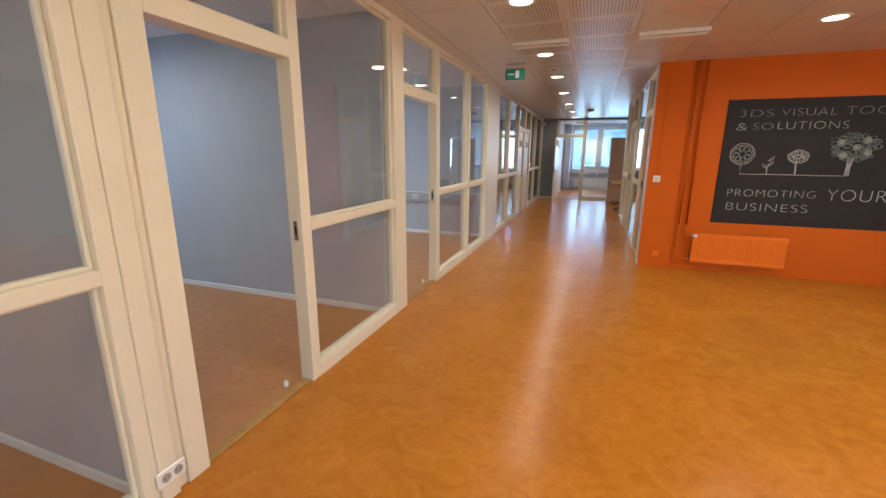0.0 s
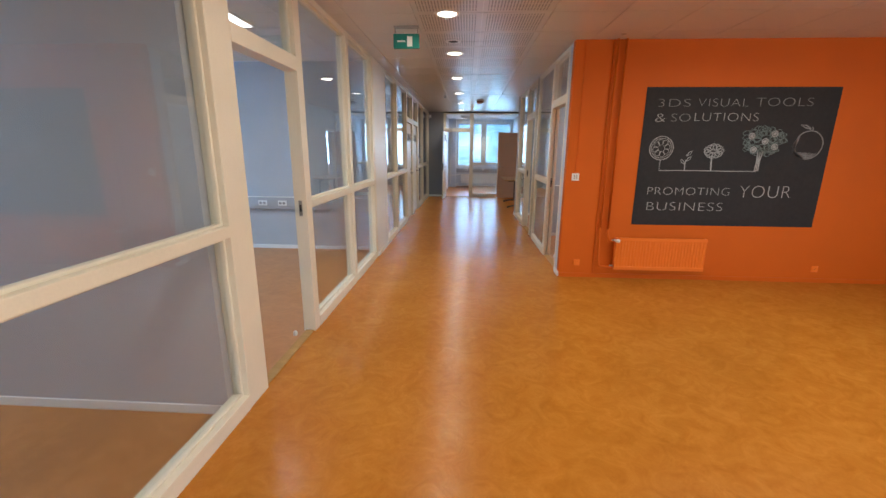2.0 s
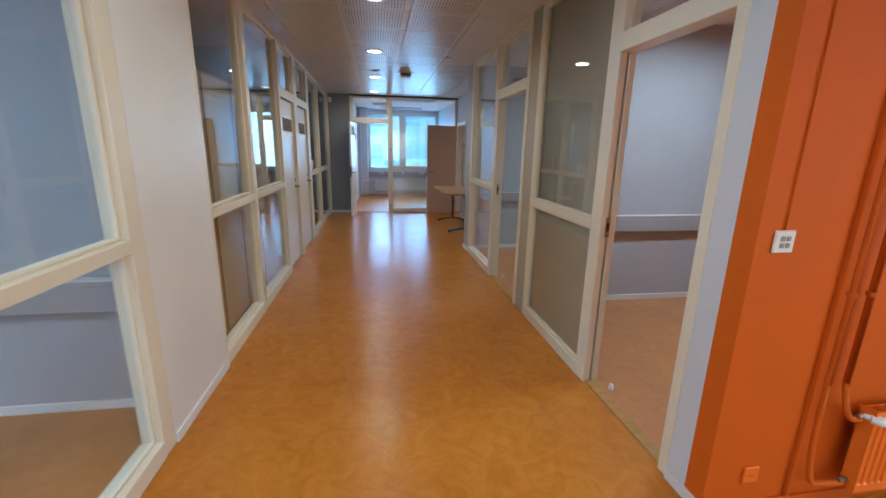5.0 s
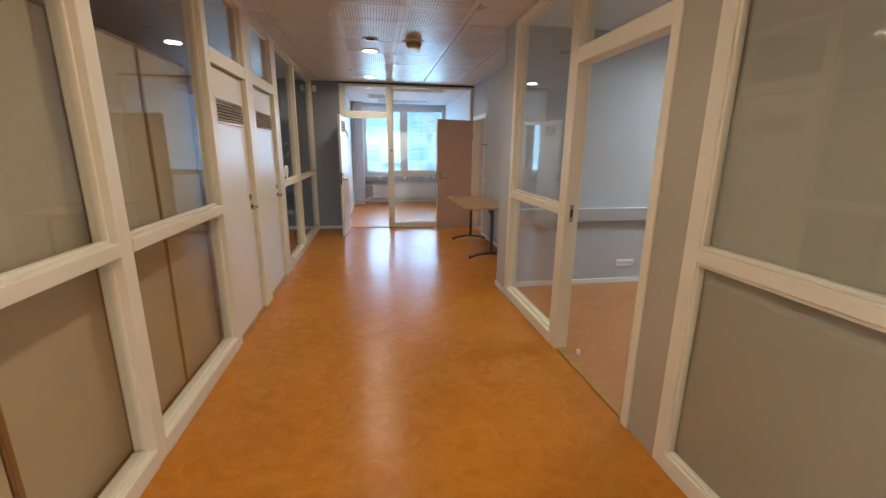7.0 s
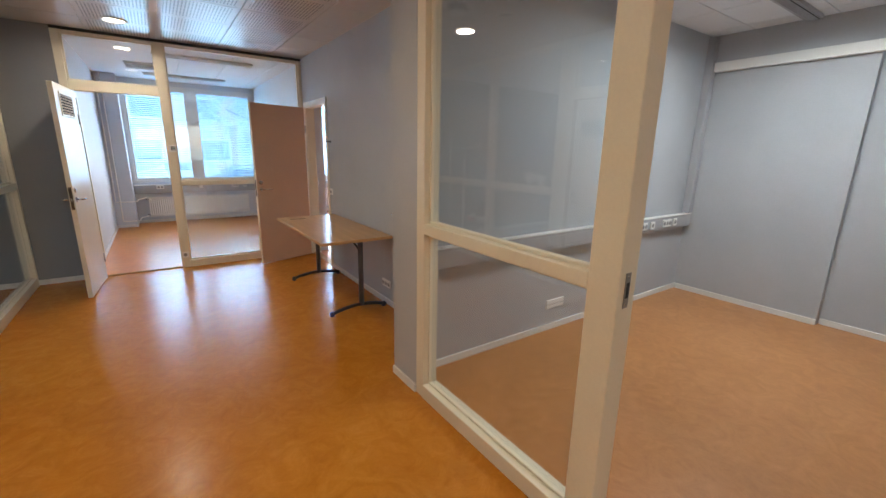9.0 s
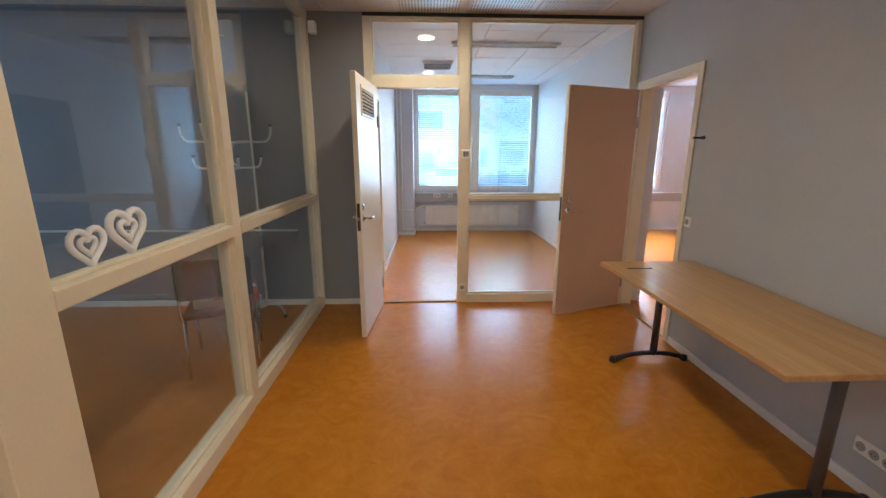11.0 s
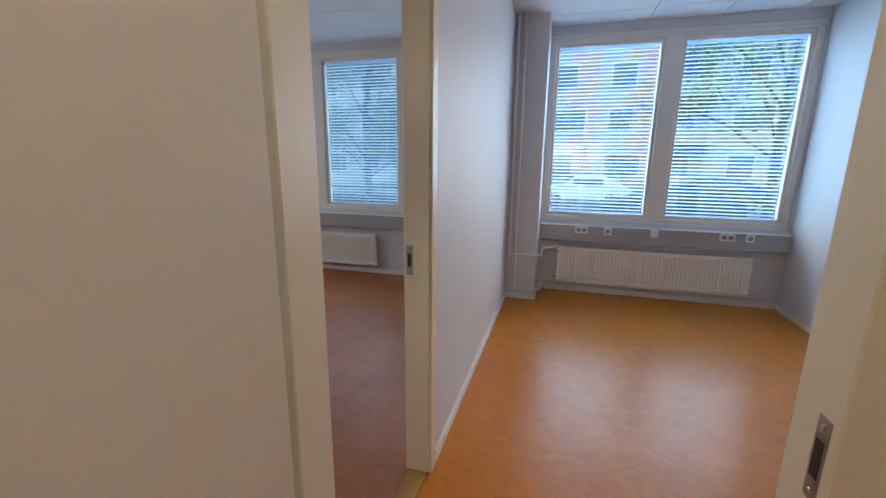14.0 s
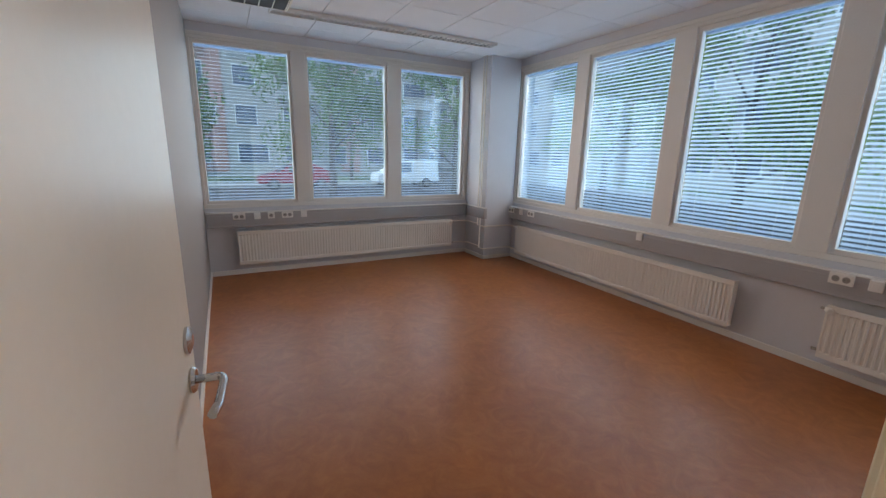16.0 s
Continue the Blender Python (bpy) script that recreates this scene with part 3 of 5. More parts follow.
def door_frame(axis, face0, face1, u0, u1, z1=2.05, w=0.06, t=0.014, label="cream painted door frame"):
    """Lining and architraves round a doorway through a wall."""
    base = (0.5 * (face0 + face1), u0, 0) if axis == "y" else (u0, 0.5 * (face0 + face1), 0)
    root = thing("door_frame", pose(*base), label, "door frame", "door frames", "structure")
    inv = Matrix.Translation(-Vector(base))
    e = face1 - face0

    def bar(nm, a, b, d0, d1, lo, hi):
        bm = boxes((d0, d1, a, b, lo, hi) if axis == "y" else (a, b, d0, d1, lo, hi))
        bmesh.ops.transform(bm, matrix=inv, verts=bm.verts)
        part(nm, bm, CREAM, root, bevel=0.002)
    bar("jamb", u0 - 0.001, u0 + 0.022, face0 - 0.004, face1 + 0.004, 0.016, z1)
    bar("jamb", u1 - 0.022, u1 + 0.001, face0 - 0.004, face1 + 0.004, 0.016, z1)
    bar("head", u0 + 0.022, u1 - 0.022, face0 - 0.004, face1 + 0.004, z1 - 0.022, z1)
    for f, o in ((face0, -1), (face1, 1)):
        d = sorted((f + o * 0.004, f + o * t))
        bar("architrave", u0 - w, u0 + 0.006, *d, 0, z1 + w)
        bar("architrave", u1 - 0.006, u1 + w, *d, 0, z1 + w)
        bar("architrave", u0 + 0.006, u1 - 0.006, *d, z1 - 0.006, z1 + w)
    return root


def strike_plate(m, label="steel strike plate with a dark slot"):
    root = thing("strike_plate", m, label, "strike plate")
    part("plate", boxes((-0.0, 0.003, -0.014, 0.014, -0.062, 0.062)), STEEL, root, bevel=0.001)
    part("slot", boxes((0.0032, 0.0042, -0.008, 0.008, -0.026, 0.028)), GAP, root, "dark latch slot", 0)
    for z in (-0.049, 0.049):
        part("screw", lathe([(0.005, 0), (0.004, 0.0015)], 8, Matrix.Translation((0.003, 0, z)) @ pose(0, 0, 0, 0, 90)), CHROME, root, bevel=0)
    return root


door_frame("y", -0.03, 0.065, 15.152, 16.0)
door_frame("y", 2.54, 2.64, 14.13, 14.93, w=0.05)
# the two closed store doors in the west screen, latch side to the north
for y0, y1 in ((10.26, 11.0), (11.25, 12.01)):
    door_leaf("store_door", pose(-0.465, y0, 0, 0, 0, 90), y1 - y0, DOORW, "closed cream flush door with a vent grille and chrome lever", (-1,), -1, 2.04, grille=(0.09, 0.69, 1.68, 1.83))
door_leaf("lobby_door", pose(0.152, 14.955, 0, 0, 0, -94.5), 0.735, DOORW,
          "open cream flush door with a vent grille and chrome lever", (1, -1), 1, 2.04)
door_leaf("side_room_door", pose(2.50, 14.915, 0, 0, 0, 180 + 19.0), 0.75, DOOR_BOUNCE, "open flush door with a chrome lever, beige from painted-in floor bounce", (1, -1), None, 2.03)
door_leaf("room_g_door", pose(-0.035, 15.175, 0, 0, 0, 174.5), 0.815, DOORW, "open white flush door with chrome lever and lock rose", (1, -1), None, 2.03, hz=1.0)
door_leaf("closet_door", pose(2.518, 11.46, 0, 0, 0, 90), 0.86, DOORW, "closed white flush door with a small chrome handle", (1,), None, 2.0, False, 0.955)
structure("trim_closet_head", boxes((2.50, 2.54, 11.44, 12.34, 2.005, 2.03)), WHITE, "white frame over the closet door", "trim", 0.003)
for y in (11.435, 12.325):
    structure("trim_closet_side", boxes((2.505, 2.54, y, y + 0.018, 0.0, 2.005)), WHITE, "white frame beside the closet door", "trim", 0.002)
strike_plate(pose(-0.012, 15.9775, 1.005, 0, 0, -90))
strike_plate(pose(0.912, 15.06, 1.02, 0, 0, 180))
for x, y in ((-0.46, 2.3105), (-0.46, 4.6885)):
    strike_plate(pose(x, y, 1.045, 0, 0, -90), "dark strike plate in the door post")
for y in (7.4485, 9.7985):
    strike_plate(pose(2.03, y, 1.06, 0, 0, -90), "dark strike plate in the door post")
for k, (x, y) in enumerate(((-0.51, 2.2), (-0.51, 4.6), (2.09, 7.35), (2.09, 9.7))):
    solid("door_stop", lathe([(0.018, 0), (0.018, 0.02), (0.012, 0.035), (0.005, 0.04)], 12), WHITE, "small white rubber door stop on the floor", "door stop", bevel=0,
          m=pose(x - 0.04 if x < 0 else x + 0.04, y, 0.0))


# ---- windows with blinds ----
PITCH = 0.0355


def window(m, name, wide, widths, label, z0=ZF0, z1=ZF1):
    """A band of fixed sashes seen from inside: +x along the wall, +y outward, the wall's inner face at y = 0."""
    root = thing(name, m, label, "window", "office windows", "structure")
    part("frame_head", boxes((0, wide, 0.02, 0.14, Z1 + 0.025, z1)), WHITE, root, bevel=0.003)
    part("frame_head_bead", boxes((0.0, wide, 0.005, 0.02, Z1 + 0.055, z1)), WHITE, root, bevel=0.003)
    part("frame_sill", boxes((0, wide, 0.02, 0.14, z0, Z0 - 0.025)), WHITE, root, bevel=0.003)
    edges = [0.0] + [q for w in widths for q in w] + [wide]
    for a, b in zip(edges[::2], edges[1::2]):
        part("mullion", boxes((a, b, 0.018, 0.14, Z0 - 0.025, Z1 + 0.025)), WHITE, root, bevel=0.003)
    for a, b in widths:
        sash = part("sash", boxes((a, a + 0.03, 0.04, 0.10, Z0 - 0.025, Z1 + 0.025), (b - 0.03, b, 0.04, 0.10, Z0 - 0.025, Z1 + 0.025),
                                  (a + 0.03, b - 0.03, 0.04, 0.10, Z0 - 0.025, Z0 + 0.012), (a + 0.03, b - 0.03, 0.04, 0.10, Z1 - 0.012, Z1 + 0.025)), WHITE, root, "white sash frame", 0.002)
        p = part("pane", boxes((a + 0.028, b - 0.028, 0.066, 0.072, Z0 + 0.01, Z1 - 0.01)), WINGLASS, sash, bevel=0)
        p.visible_shadow = False
        p = part("pane", boxes((a + 0.028, b - 0.028, 0.125, 0.131, Z0 + 0.01, Z1 - 0.01)), WINGLASS, sash, bevel=0)
        p.visible_shadow = False
    return root


SLAT_MESHES = {}


def blind(m, wide, tilt, low=0.0):
    """A lowered venetian blind between the panes; the origin at its top left corner."""
    root = thing("venetian_blind", m, "lowered venetian blind in the window, narrow slats tinted with sky light", "blind", "lowered window blinds")
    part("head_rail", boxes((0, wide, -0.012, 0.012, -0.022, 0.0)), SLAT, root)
    key = round(wide, 2)
    if key not in SLAT_MESHES:
        bm = bmesh.new()
        prof = [(-0.0135, 0.0), (-0.005, 0.0016), (0.005, 0.0016), (0.0135, 0.0)]
        rows = [[bm.verts.new((x, y, z + dz)) for y, z in prof] for x in (0.004, wide - 0.004) for dz in (0.0,)]
        a, b = rows
        for k in range(3):
            bm.faces.new((a[k], a[k + 1], b[k + 1], b[k]))
        SLAT_MESHES[key] = mesh_of("slat", bm, SLAT)
    n = int((Z1 - Z0 - 0.04) / PITCH)
    for i in range(n):
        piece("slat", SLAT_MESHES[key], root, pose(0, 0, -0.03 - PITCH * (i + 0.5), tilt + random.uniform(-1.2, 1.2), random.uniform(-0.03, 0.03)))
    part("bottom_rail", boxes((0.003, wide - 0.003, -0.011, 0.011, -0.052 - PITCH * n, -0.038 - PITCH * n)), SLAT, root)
    for x in (0.14, wide - 0.14):
        part("ladder_cord", boxes((x, x + 0.002, -0.0145, -0.0135, -0.04 - PITCH * n, -0.02)), CORD, root, bevel=0)


def window_band(name, m, spans, start, wide, tilt):
    loc = [(a - start, b - start) for a, b in spans]
    window(m, name, wide, loc, "wide office window with white sashes and double panes")
    for a, b in loc:
        blind(m @ pose(a + 0.034, 0.099, Z1 - 0.014), b - a - 0.068, tilt)


window_band("window_room_f", pose(WIN_F[0][0] - 0.06, NY, 0), WIN_F, WIN_F[0][0] - 0.06, WIN_F[-1][1] - WIN_F[0][0] + 0.12, TILT_F)
window_band("window_room_d", pose(WIN_D[0][0] - 0.06, NY, 0), WIN_D, WIN_D[0][0] - 0.06, WIN_D[-1][1] - WIN_D[0][0] + 0.12, TILT_N)
window_band("window_room_g_north", pose(WIN_G_NORTH[0][0] - 0.06, NY, 0), WIN_G_NORTH, WIN_G_NORTH[0][0] - 0.06, WIN_G_NORTH[-1][1] - WIN_G_NORTH[0][0] + 0.12, TILT_N)
window_band("window_room_g_west", pose(WX, 15.13, 0, 0, 0, 90), [(a, b) for a, b in WIN_G_WEST], 15.13, 3.41, TILT_W)
for a, b in wroom:
    window(pose(WX, a, 0, 0, 0, 90), "window_west_room", b - a, [(0.06, (b - a) / 2 - 0.05), ((b - a) / 2 + 0.05, b - a - 0.06)], "office window with white sashes in a side room")
    for u0, u1 in ((0.06, (b - a) / 2 - 0.05), ((b - a) / 2 + 0.05, b - a - 0.06)):
        blind(pose(WX, a, 0, 0, 0, 90) @ pose(u0 + 0.034, 0.099, Z1 - 0.014), u1 - u0 - 0.068, 42)


# ---- radiators, pipes, trunking ----
def radiator(name, m, length, z0, z1, material, label, feed=1):
    """A panel radiator: +x along the wall, the wall at y = 0, the front at y = -0.105."""
    root = thing(name, m, label, "radiator", "panel radiators")
    bm = bmesh.new()
    n = max(8, int(length / 0.034))
    pts = []
    for i in range(n):
        x = length * i / n
        w = length / n
        pts += [(x, 0.0), (x + w * 0.30, 0.0), (x + w * 0.42, 0.0065), (x + w * 0.88, 0.0065)]
    pts.append((length, 0.0))
    zs = (z0, z0 + 0.035, z0 + 0.045, z1 - 0.045, z1 - 0.035, z1)
    grid = []
    for j, z in enumerate(zs):
        k = 1.0 if 2 <= j <= 3 else 0.0
        grid.append([bm.verts.new((x, -0.105 + d * k, z)) for x, d in pts])
    for r, s in zip(grid, grid[1:]):
        for i in range(len(pts) - 1):
            bm.faces.new((r[i], r[i + 1], s[i + 1], s[i]))
    part("front_panel", bm, material, root, bevel=0)
    part("back_panel", boxes((0.0, length, -0.05, -0.04, z0 + 0.01, z1 - 0.01)), material, root)
    for x in (0.0, length - 0.006):
        part("side_plate", boxes((x, x + 0.006, -0.1045, -0.04, z0 + 0.004, z1 - 0.002)), material, root, bevel=0.001)
    part("top_rail", boxes((0.006, length - 0.006, -0.1045, -0.098, z1 - 0.004, z1 + 0.004)), material, root, bevel=0.001)
    g = mesh_of("fin", boxes((0, 0.004, -0.097, -0.052, z1 - 0.012, z1 - 0.003)), material)
    for i in range(int(length / 0.05)):
        piece("top_fin", g, root, pose(0.02 + i * 0.05, 0, 0))
    for x in (length * 0.15, length * 0.85):
        part("bracket", boxes((x, x + 0.03, -0.04, 0.0, z0 + 0.05, z1 - 0.05)), STEEL, root)
    vx = -0.03 if feed > 0 else length + 0.03
    s = 1 if feed > 0 else -1
    v = part("valve", lathe([(0.012, 0), (0.014, 0.02), (0.02, 0.024), (0.022, 0.055), (0.016, 0.068)], 14, Matrix.Translation((vx + s * 0.02, -0.07, z1 - 0.035)) @ pose(0, 0, 0, 90, 0, 35 * s)), PLASTIC, root, "white thermostat valve", 0)
    part("valve_body", tube([(vx - s * 0.01, -0.07, z1 - 0.035), (vx + s * 0.04, -0.07, z1 - 0.035)], 0.011, 8), STEEL, root, bevel=0)
    part("return_union", tube([(vx - s * 0.01, -0.07, z0 + 0.04), (vx + s * 0.04, -0.07, z0 + 0.04)], 0.011, 8), STEEL, root, bevel=0)
    return root


radiator("radiator", pose(2.60, 6.42, 0), 1.03, 0.13, 0.515, ORANGE2, "orange painted panel radiator on the orange wall")
radiator("radiator", pose(0.58, NY, 0), 1.80, 0.125, 0.505, RADW, "white panel radiator under the window")
radiator("radiator", pose(WX, 15.44, 0, 0, 0, 90), 2.81, 0.135, 0.525, RADW, "long white panel radiator under the west window", -1)
radiator("radiator", pose(-4.40, NY, 0), 2.83, 0.115, 0.505, RADW, "long white panel radiator under the north window")
radiator("radiator", pose(-0.99, NY, 0), 0.8, 0.13, 0.51, RADW, "short white panel radiator under the north window")
radiator("radiator", pose(3.2, NY, 0), 1.6, 0.13, 0.51, RADW, "white panel radiator in the side room")


def pipe(name, points, r, material, label, clips=()):
    root = thing(name, pose(*points[0]), label, "heating pipe", "heating pipes")
    o = Vector(points[0])
    part("pipe_run", tube([Vector(p) - o for p in points], r, 10), material, root, bevel=0)
    for c in clips:
        part("pipe_clip", lathe([(r + 0.006, -0.008), (r + 0.006, 0.008)], 12, Matrix.Translation(Vector(c) - o)), material, root, bevel=0)
    return root


# pipes on the orange wall
pipe("heating_pipe", [(2.42, 6.385, H1), (2.42, 6.385, 0.62)] + arc((2.42, 6.385, 0.62), (2.42, 6.385, 0.16), (2.45, 6.36, 0.155)) + [(2.58, 6.35, 0.155)], 0.012, ORANGE, "orange painted heating pipe down the wall", [(2.42, 6.385, 2.3), (2.42, 6.385, 1.0)])
pipe("heating_pipe", [(2.51, 6.385, H1), (2.51, 6.385, 0.62)] + arc((2.51, 6.385, 0.62), (2.51, 6.36, 0.465), (2.55, 6.35, 0.465)) + [(2.58, 6.35, 0.465)], 0.012, ORANGE, "orange painted heating pipe down the wall", [(2.51, 6.385, 2.3), (2.51, 6.385, 1.0)])
solid("pipe_boxing", boxes((2.385, 2.40, 6.398, 6.42, 0.055, H1)), ORANGE, "slim orange painted strip beside the pipes", "pipe cover", bevel=0.003)
# pipes by the pillar of room F
structure("pillar_room_f", boxes((0.066, 0.37, 18.585, NY - 0.001, 0, H2 + 0.1)), PALE, "pale grey painted pillar in the room's corner", "pillar")
structure("baseboard", boxes((0.08, 0.384, 18.572, 18.585, 0, 0.05), (0.37, 0.384, 18.585, 19.0, 0, 0.05)), WHITE, "white skirting strip round the pillar", "baseboard", 0.002)
for x, za in ((0.10, 0.475), (0.165, 0.115)):
    pipe("heating_pipe", [(x, 18.55, H2), (x, 18.55, za + 0.03), (x, 18.55, za), (0.40, 18.55, za), (0.42, 18.57, za), (0.42, 18.90, za), (0.44, 18.93, za), (0.56, 18.945, za + 0.03)], 0.0105, RADW, "white painted heating pipe bent round the pillar",
         [(x, 18.55, 2.0), (x, 18.55, 0.86)])
# the corner pillar of room G with its pipes and trunking collar
structure("pillar_room_g", boxes((WX + 0.001, -4.63, 18.54, NY - 0.001, 0, H2 + 0.1)), PALE, "pale grey painted corner pillar", "pillar")
structure("baseboard", boxes((WX, -4.616, 18.526, 18.54, 0, 0.05), (-4.63, -4.616, 18.54, 19.0, 0, 0.05)), WHITE, "white skirting strip round the pillar", "baseboard", 0.002)
for k, (x, za) in enumerate(((-4.76, 0.475), (-4.70, 0.155))):
    pipe("heating_pipe", [(x, 18.505, H2), (x, 18.505, za), (-4.60, 18.505, za), (-4.595, 18.53, za), (-4.595, 18.9, za), (-4.56, 18.94, za), (-4.41, 18.945, za)], 0.0105, RADW, "white painted heating pipe on the corner pillar",
         [(x, 18.505, 2.0), (x, 18.505, 0.85)])
    pipe("heating_pipe", [(x - 0.012, 18.505, za + 0.02), (-5.0, 18.505, za + 0.02), (-5.08, 18.4, za + 0.02), (-5.08, 18.27, za + 0.02)], 0.0095, RADW, "white painted heating pipe to the west radiator")


def trunking(name, axis, face, out, u0, u1, z0, z1, depth=0.075, label="grey plastic cable trunking under the window", mat=None):
    base = (u0, face, z0) if axis == "x" else (face, u0, z0)
    root = thing(name, pose(*base), label, "cable trunking", "cable trunking")
    L, h = u1 - u0, z1 - z0

    def bx(a, b, d0, d1, lo, hi):
        d = sorted((out * d0, out * d1))
        return boxes((a, b, *d, lo, hi) if axis == "x" else (*d, a, b, lo, hi))
    part("body", bx(0, L, 0.0, depth, 0, h), mat or TRUNK, root, bevel=0.004)
    part("cover", bx(0.004, L - 0.004, depth, depth + 0.005, h * 0.22, h * 0.80), mat or TRUNK, root, bevel=0.002)
    part("top_lip", bx(0, L, depth * 0.2, depth + 0.006, h - 0.008, h + 0.002), WHITE, root, "pale top lip", 0.001)
    return root


def outlet(m, kind="double", label="", plate=PLASTIC, face=SOCKET):
    """A wiring plate: +x along the wall, -y outward."""
    w = {"double": 0.13, "single": 0.075, "blank": 0.07, "wide": 0.17}[kind]
    root = thing("outlet", m, label or {"double": "white double power socket", "single": "white single socket plate", "blank": "small white wiring cover", "wide": "white triple socket plate"}[kind], "outlet", "wiring plates")
    part("plate", boxes((-w / 2, w / 2, -0.012, 0, -0.038, 0.038)), plate, root, bevel=0.004)
    n = {"double": 2, "single": 1, "blank": 0, "wide": 3}[kind]
    for i in range(n):
        x = (i - (n - 1) / 2) * 0.055
        s = part("socket", lathe([(0.021, 0), (0.021, 0.002), (0.017, 0.0025)], 16, Matrix.Translation((x, -0.012, 0)) @ pose(0, 0, 0, 90)), face, root, "" if face is plate else "grey socket face", 0)
        for d in (-0.008, 0.008):
            part("pin_hole", lathe([(0.003, 0), (0.003, 0.0008)], 6, Matrix.Translation((x + d, -0.0146, 0)) @ pose(0, 0, 0, 90)), GAP, s, bevel=0)
    if n == 0:
        part("cap", boxes((-0.018, 0.018, -0.016, -0.012, -0.018, 0.018)), PLASTIC, root)
    return root


trunking("cable_trunking", "x", NY, -1, 0.385, 2.675, 0.575, 0.745)
trunking("cable_trunking", "x", NY, -1, -4.62, -0.04, 0.575, 0.745)
trunking("cable_trunking", "y", WX, 1, 15.14, 18.535, 0.575, 0.745)
trunking("cable_trunking", "x", NY, -1, 2.80, 6.0, 0.575, 0.745)
trunking("cable_trunking", "x", 18.54, -1, WX + 0.09, -4.58, 0.585, 0.735, 0.05, "grey cable trunking round the corner pillar")
trunking("cable_trunking", "x", 11.27, -1, 2.10, 5.60, 0.745, 0.885, 0.07, "grey cable trunking along the room's wall")
trunking("cable_trunking", "x", 8.89, -1, 2.10, 6.9, 0.745, 0.905, 0.07, "grey cable trunking along the room's wall")
trunking("cable_trunking", "x", 7.55, -1, WX, -0.55, 0.62, 0.80, 0.07, "grey cable trunking along the meeting room's wall")
solid("cable_riser", boxes((5.535, 5.618, 11.195, 11.268, 0.888, H1)), TRUNK, "grey vertical cable duct in the room's corner", "cable duct", bevel=0.003)
solid("picture_rail", boxes((5.565, 5.618, 9.0, 11.19, 2.33, 2.42)), WHITE, "white batten along the top of the wall", "wall batten", bevel=0.004)
TY = NY - 0.0815
for x, k in ((0.80, "double"), (1.06, "single"), (1.50, "blank"), (2.14, "double"), (2.33, "single"), (-4.62 + 0.08, "double"), (-4.33, "blank"), (-4.12, "double"), (-2.48, "blank"), (-0.96, "double"), (-0.79, "blank"), (3.3, "double")):
    outlet(pose(x, TY, 0.70), k)
for y, k in ((15.47, "double"), (15.66, "blank"), (15.81, "single"), (15.99, "double"), (16.18, "blank")):
    outlet(pose(WX + 0.0815, y, 0.70, 0, 0, 90), k)
for x, k in ((4.62, "wide"), (4.80, "single"), (5.08, "wide"), (5.24, "single")):
    outlet(pose(x, 11.1935, 0.815), k)
outlet(pose(-1.9, 7.4735, 0.71), "double")
outlet(pose(-2.2, 7.4735, 0.71), "double")
for x in (3.50, 4.44):
    o = thing("vent_plate", pose(x, 11.27, 0.235), "white ventilation plate low on the wall", "vent plate", "vent plates")
    part("plate", boxes((-0.11, 0.11, -0.012, 0, -0.04, 0.04)), PLASTIC, o, bevel=0.004)
    part("slot", boxes((-0.095, 0.095, -0.0135, -0.012, -0.003, 0.003)), SOCKET, o, bevel=0)
outlet(pose(2.54, 12.57, 0.21, 0, 0, -90), "wide", "white triple power socket low on the grey wall")
outlet(pose(2.54, 14.035, 0.985, 0, 0, -90), "single", "white switch plate beside the doorway")
outlet(pose(2.19, 6.42, 0.185), "single", "orange painted socket plate on the orange wall", ORANGE2, ORANGE2)
outlet(pose(4.95, 6.42, 0.165), "single", "orange painted socket plate on the orange wall", ORANGE2, ORANGE2)
outlet(pose(-0.398, 1.292, 0.13, 0, 0, 90), "double", "white double socket low on the post")
outlet(pose(0.957, 15.032, 0.165), "single", "white single socket low on the screen's post")
outlet(pose(-0.41, 12.30, 0.135, 0, 0, 90), "single", "white socket low on the glass screen")
sw = thing("wall_switch", pose(2.093, 6.42, 1.205), "white wall switch with dark keys on the orange wall", "switch")
part("plate", boxes((-0.042, 0.042, -0.012, 0, -0.042, 0.042)), PLASTIC, sw, bevel=0.004)
for x in (-0.012, 0.012):
    for z in (-0.012, 0.012):
        part("key", boxes((x - 0.009, x + 0.009, -0.016, -0.012, z - 0.009, z + 0.009)), SOCKET, sw)
solid("cable_conduit", boxes((2.09, 2.097, 6.412, 6.42, 1.25, H1)), ORANGE, "thin orange painted cable running up from the switch", "cable", bevel=0)
bx = thing("control_box", pose(0.976, 15.028, 1.469), "cream control box with dark buttons on the screen's post", "control box")
part("case", boxes((-0.045, 0.045, -0.03, 0, -0.04, 0.04)), PLASTIC, bx, bevel=0.005)
part("display", boxes((-0.025, 0.025, -0.0315, -0.03, -0.022, 0.026)), TRUNK, bx, bevel=0)
for z in (-0.012, 0.003, 0.018):
    part("button", boxes((-0.02, -0.009, -0.034, -0.0315, z - 0.005, z + 0.005)), BRONZE, bx)
part("indicator", lathe([(0.009, 0), (0.008, 0.003)], 12, Matrix.Translation((0.01, -0.0315, 0.005)) @ pose(0, 0, 0, 90)), GREEN, bx, "round green indicator", 0)
hk = thing("coat_hook", pose(2.54, 14.0, 1.585, 0, 0, -90), "black wall hook beside the doorway", "hook")
part("plate", boxes((-0.02, 0.02, -0.006, 0, -0.012, 0.012)), BLACK, hk)
part("peg", boxes((-0.008, 0.008, -0.075, -0.006, -0.008, 0.006)), BLACK, hk, bevel=0.003)


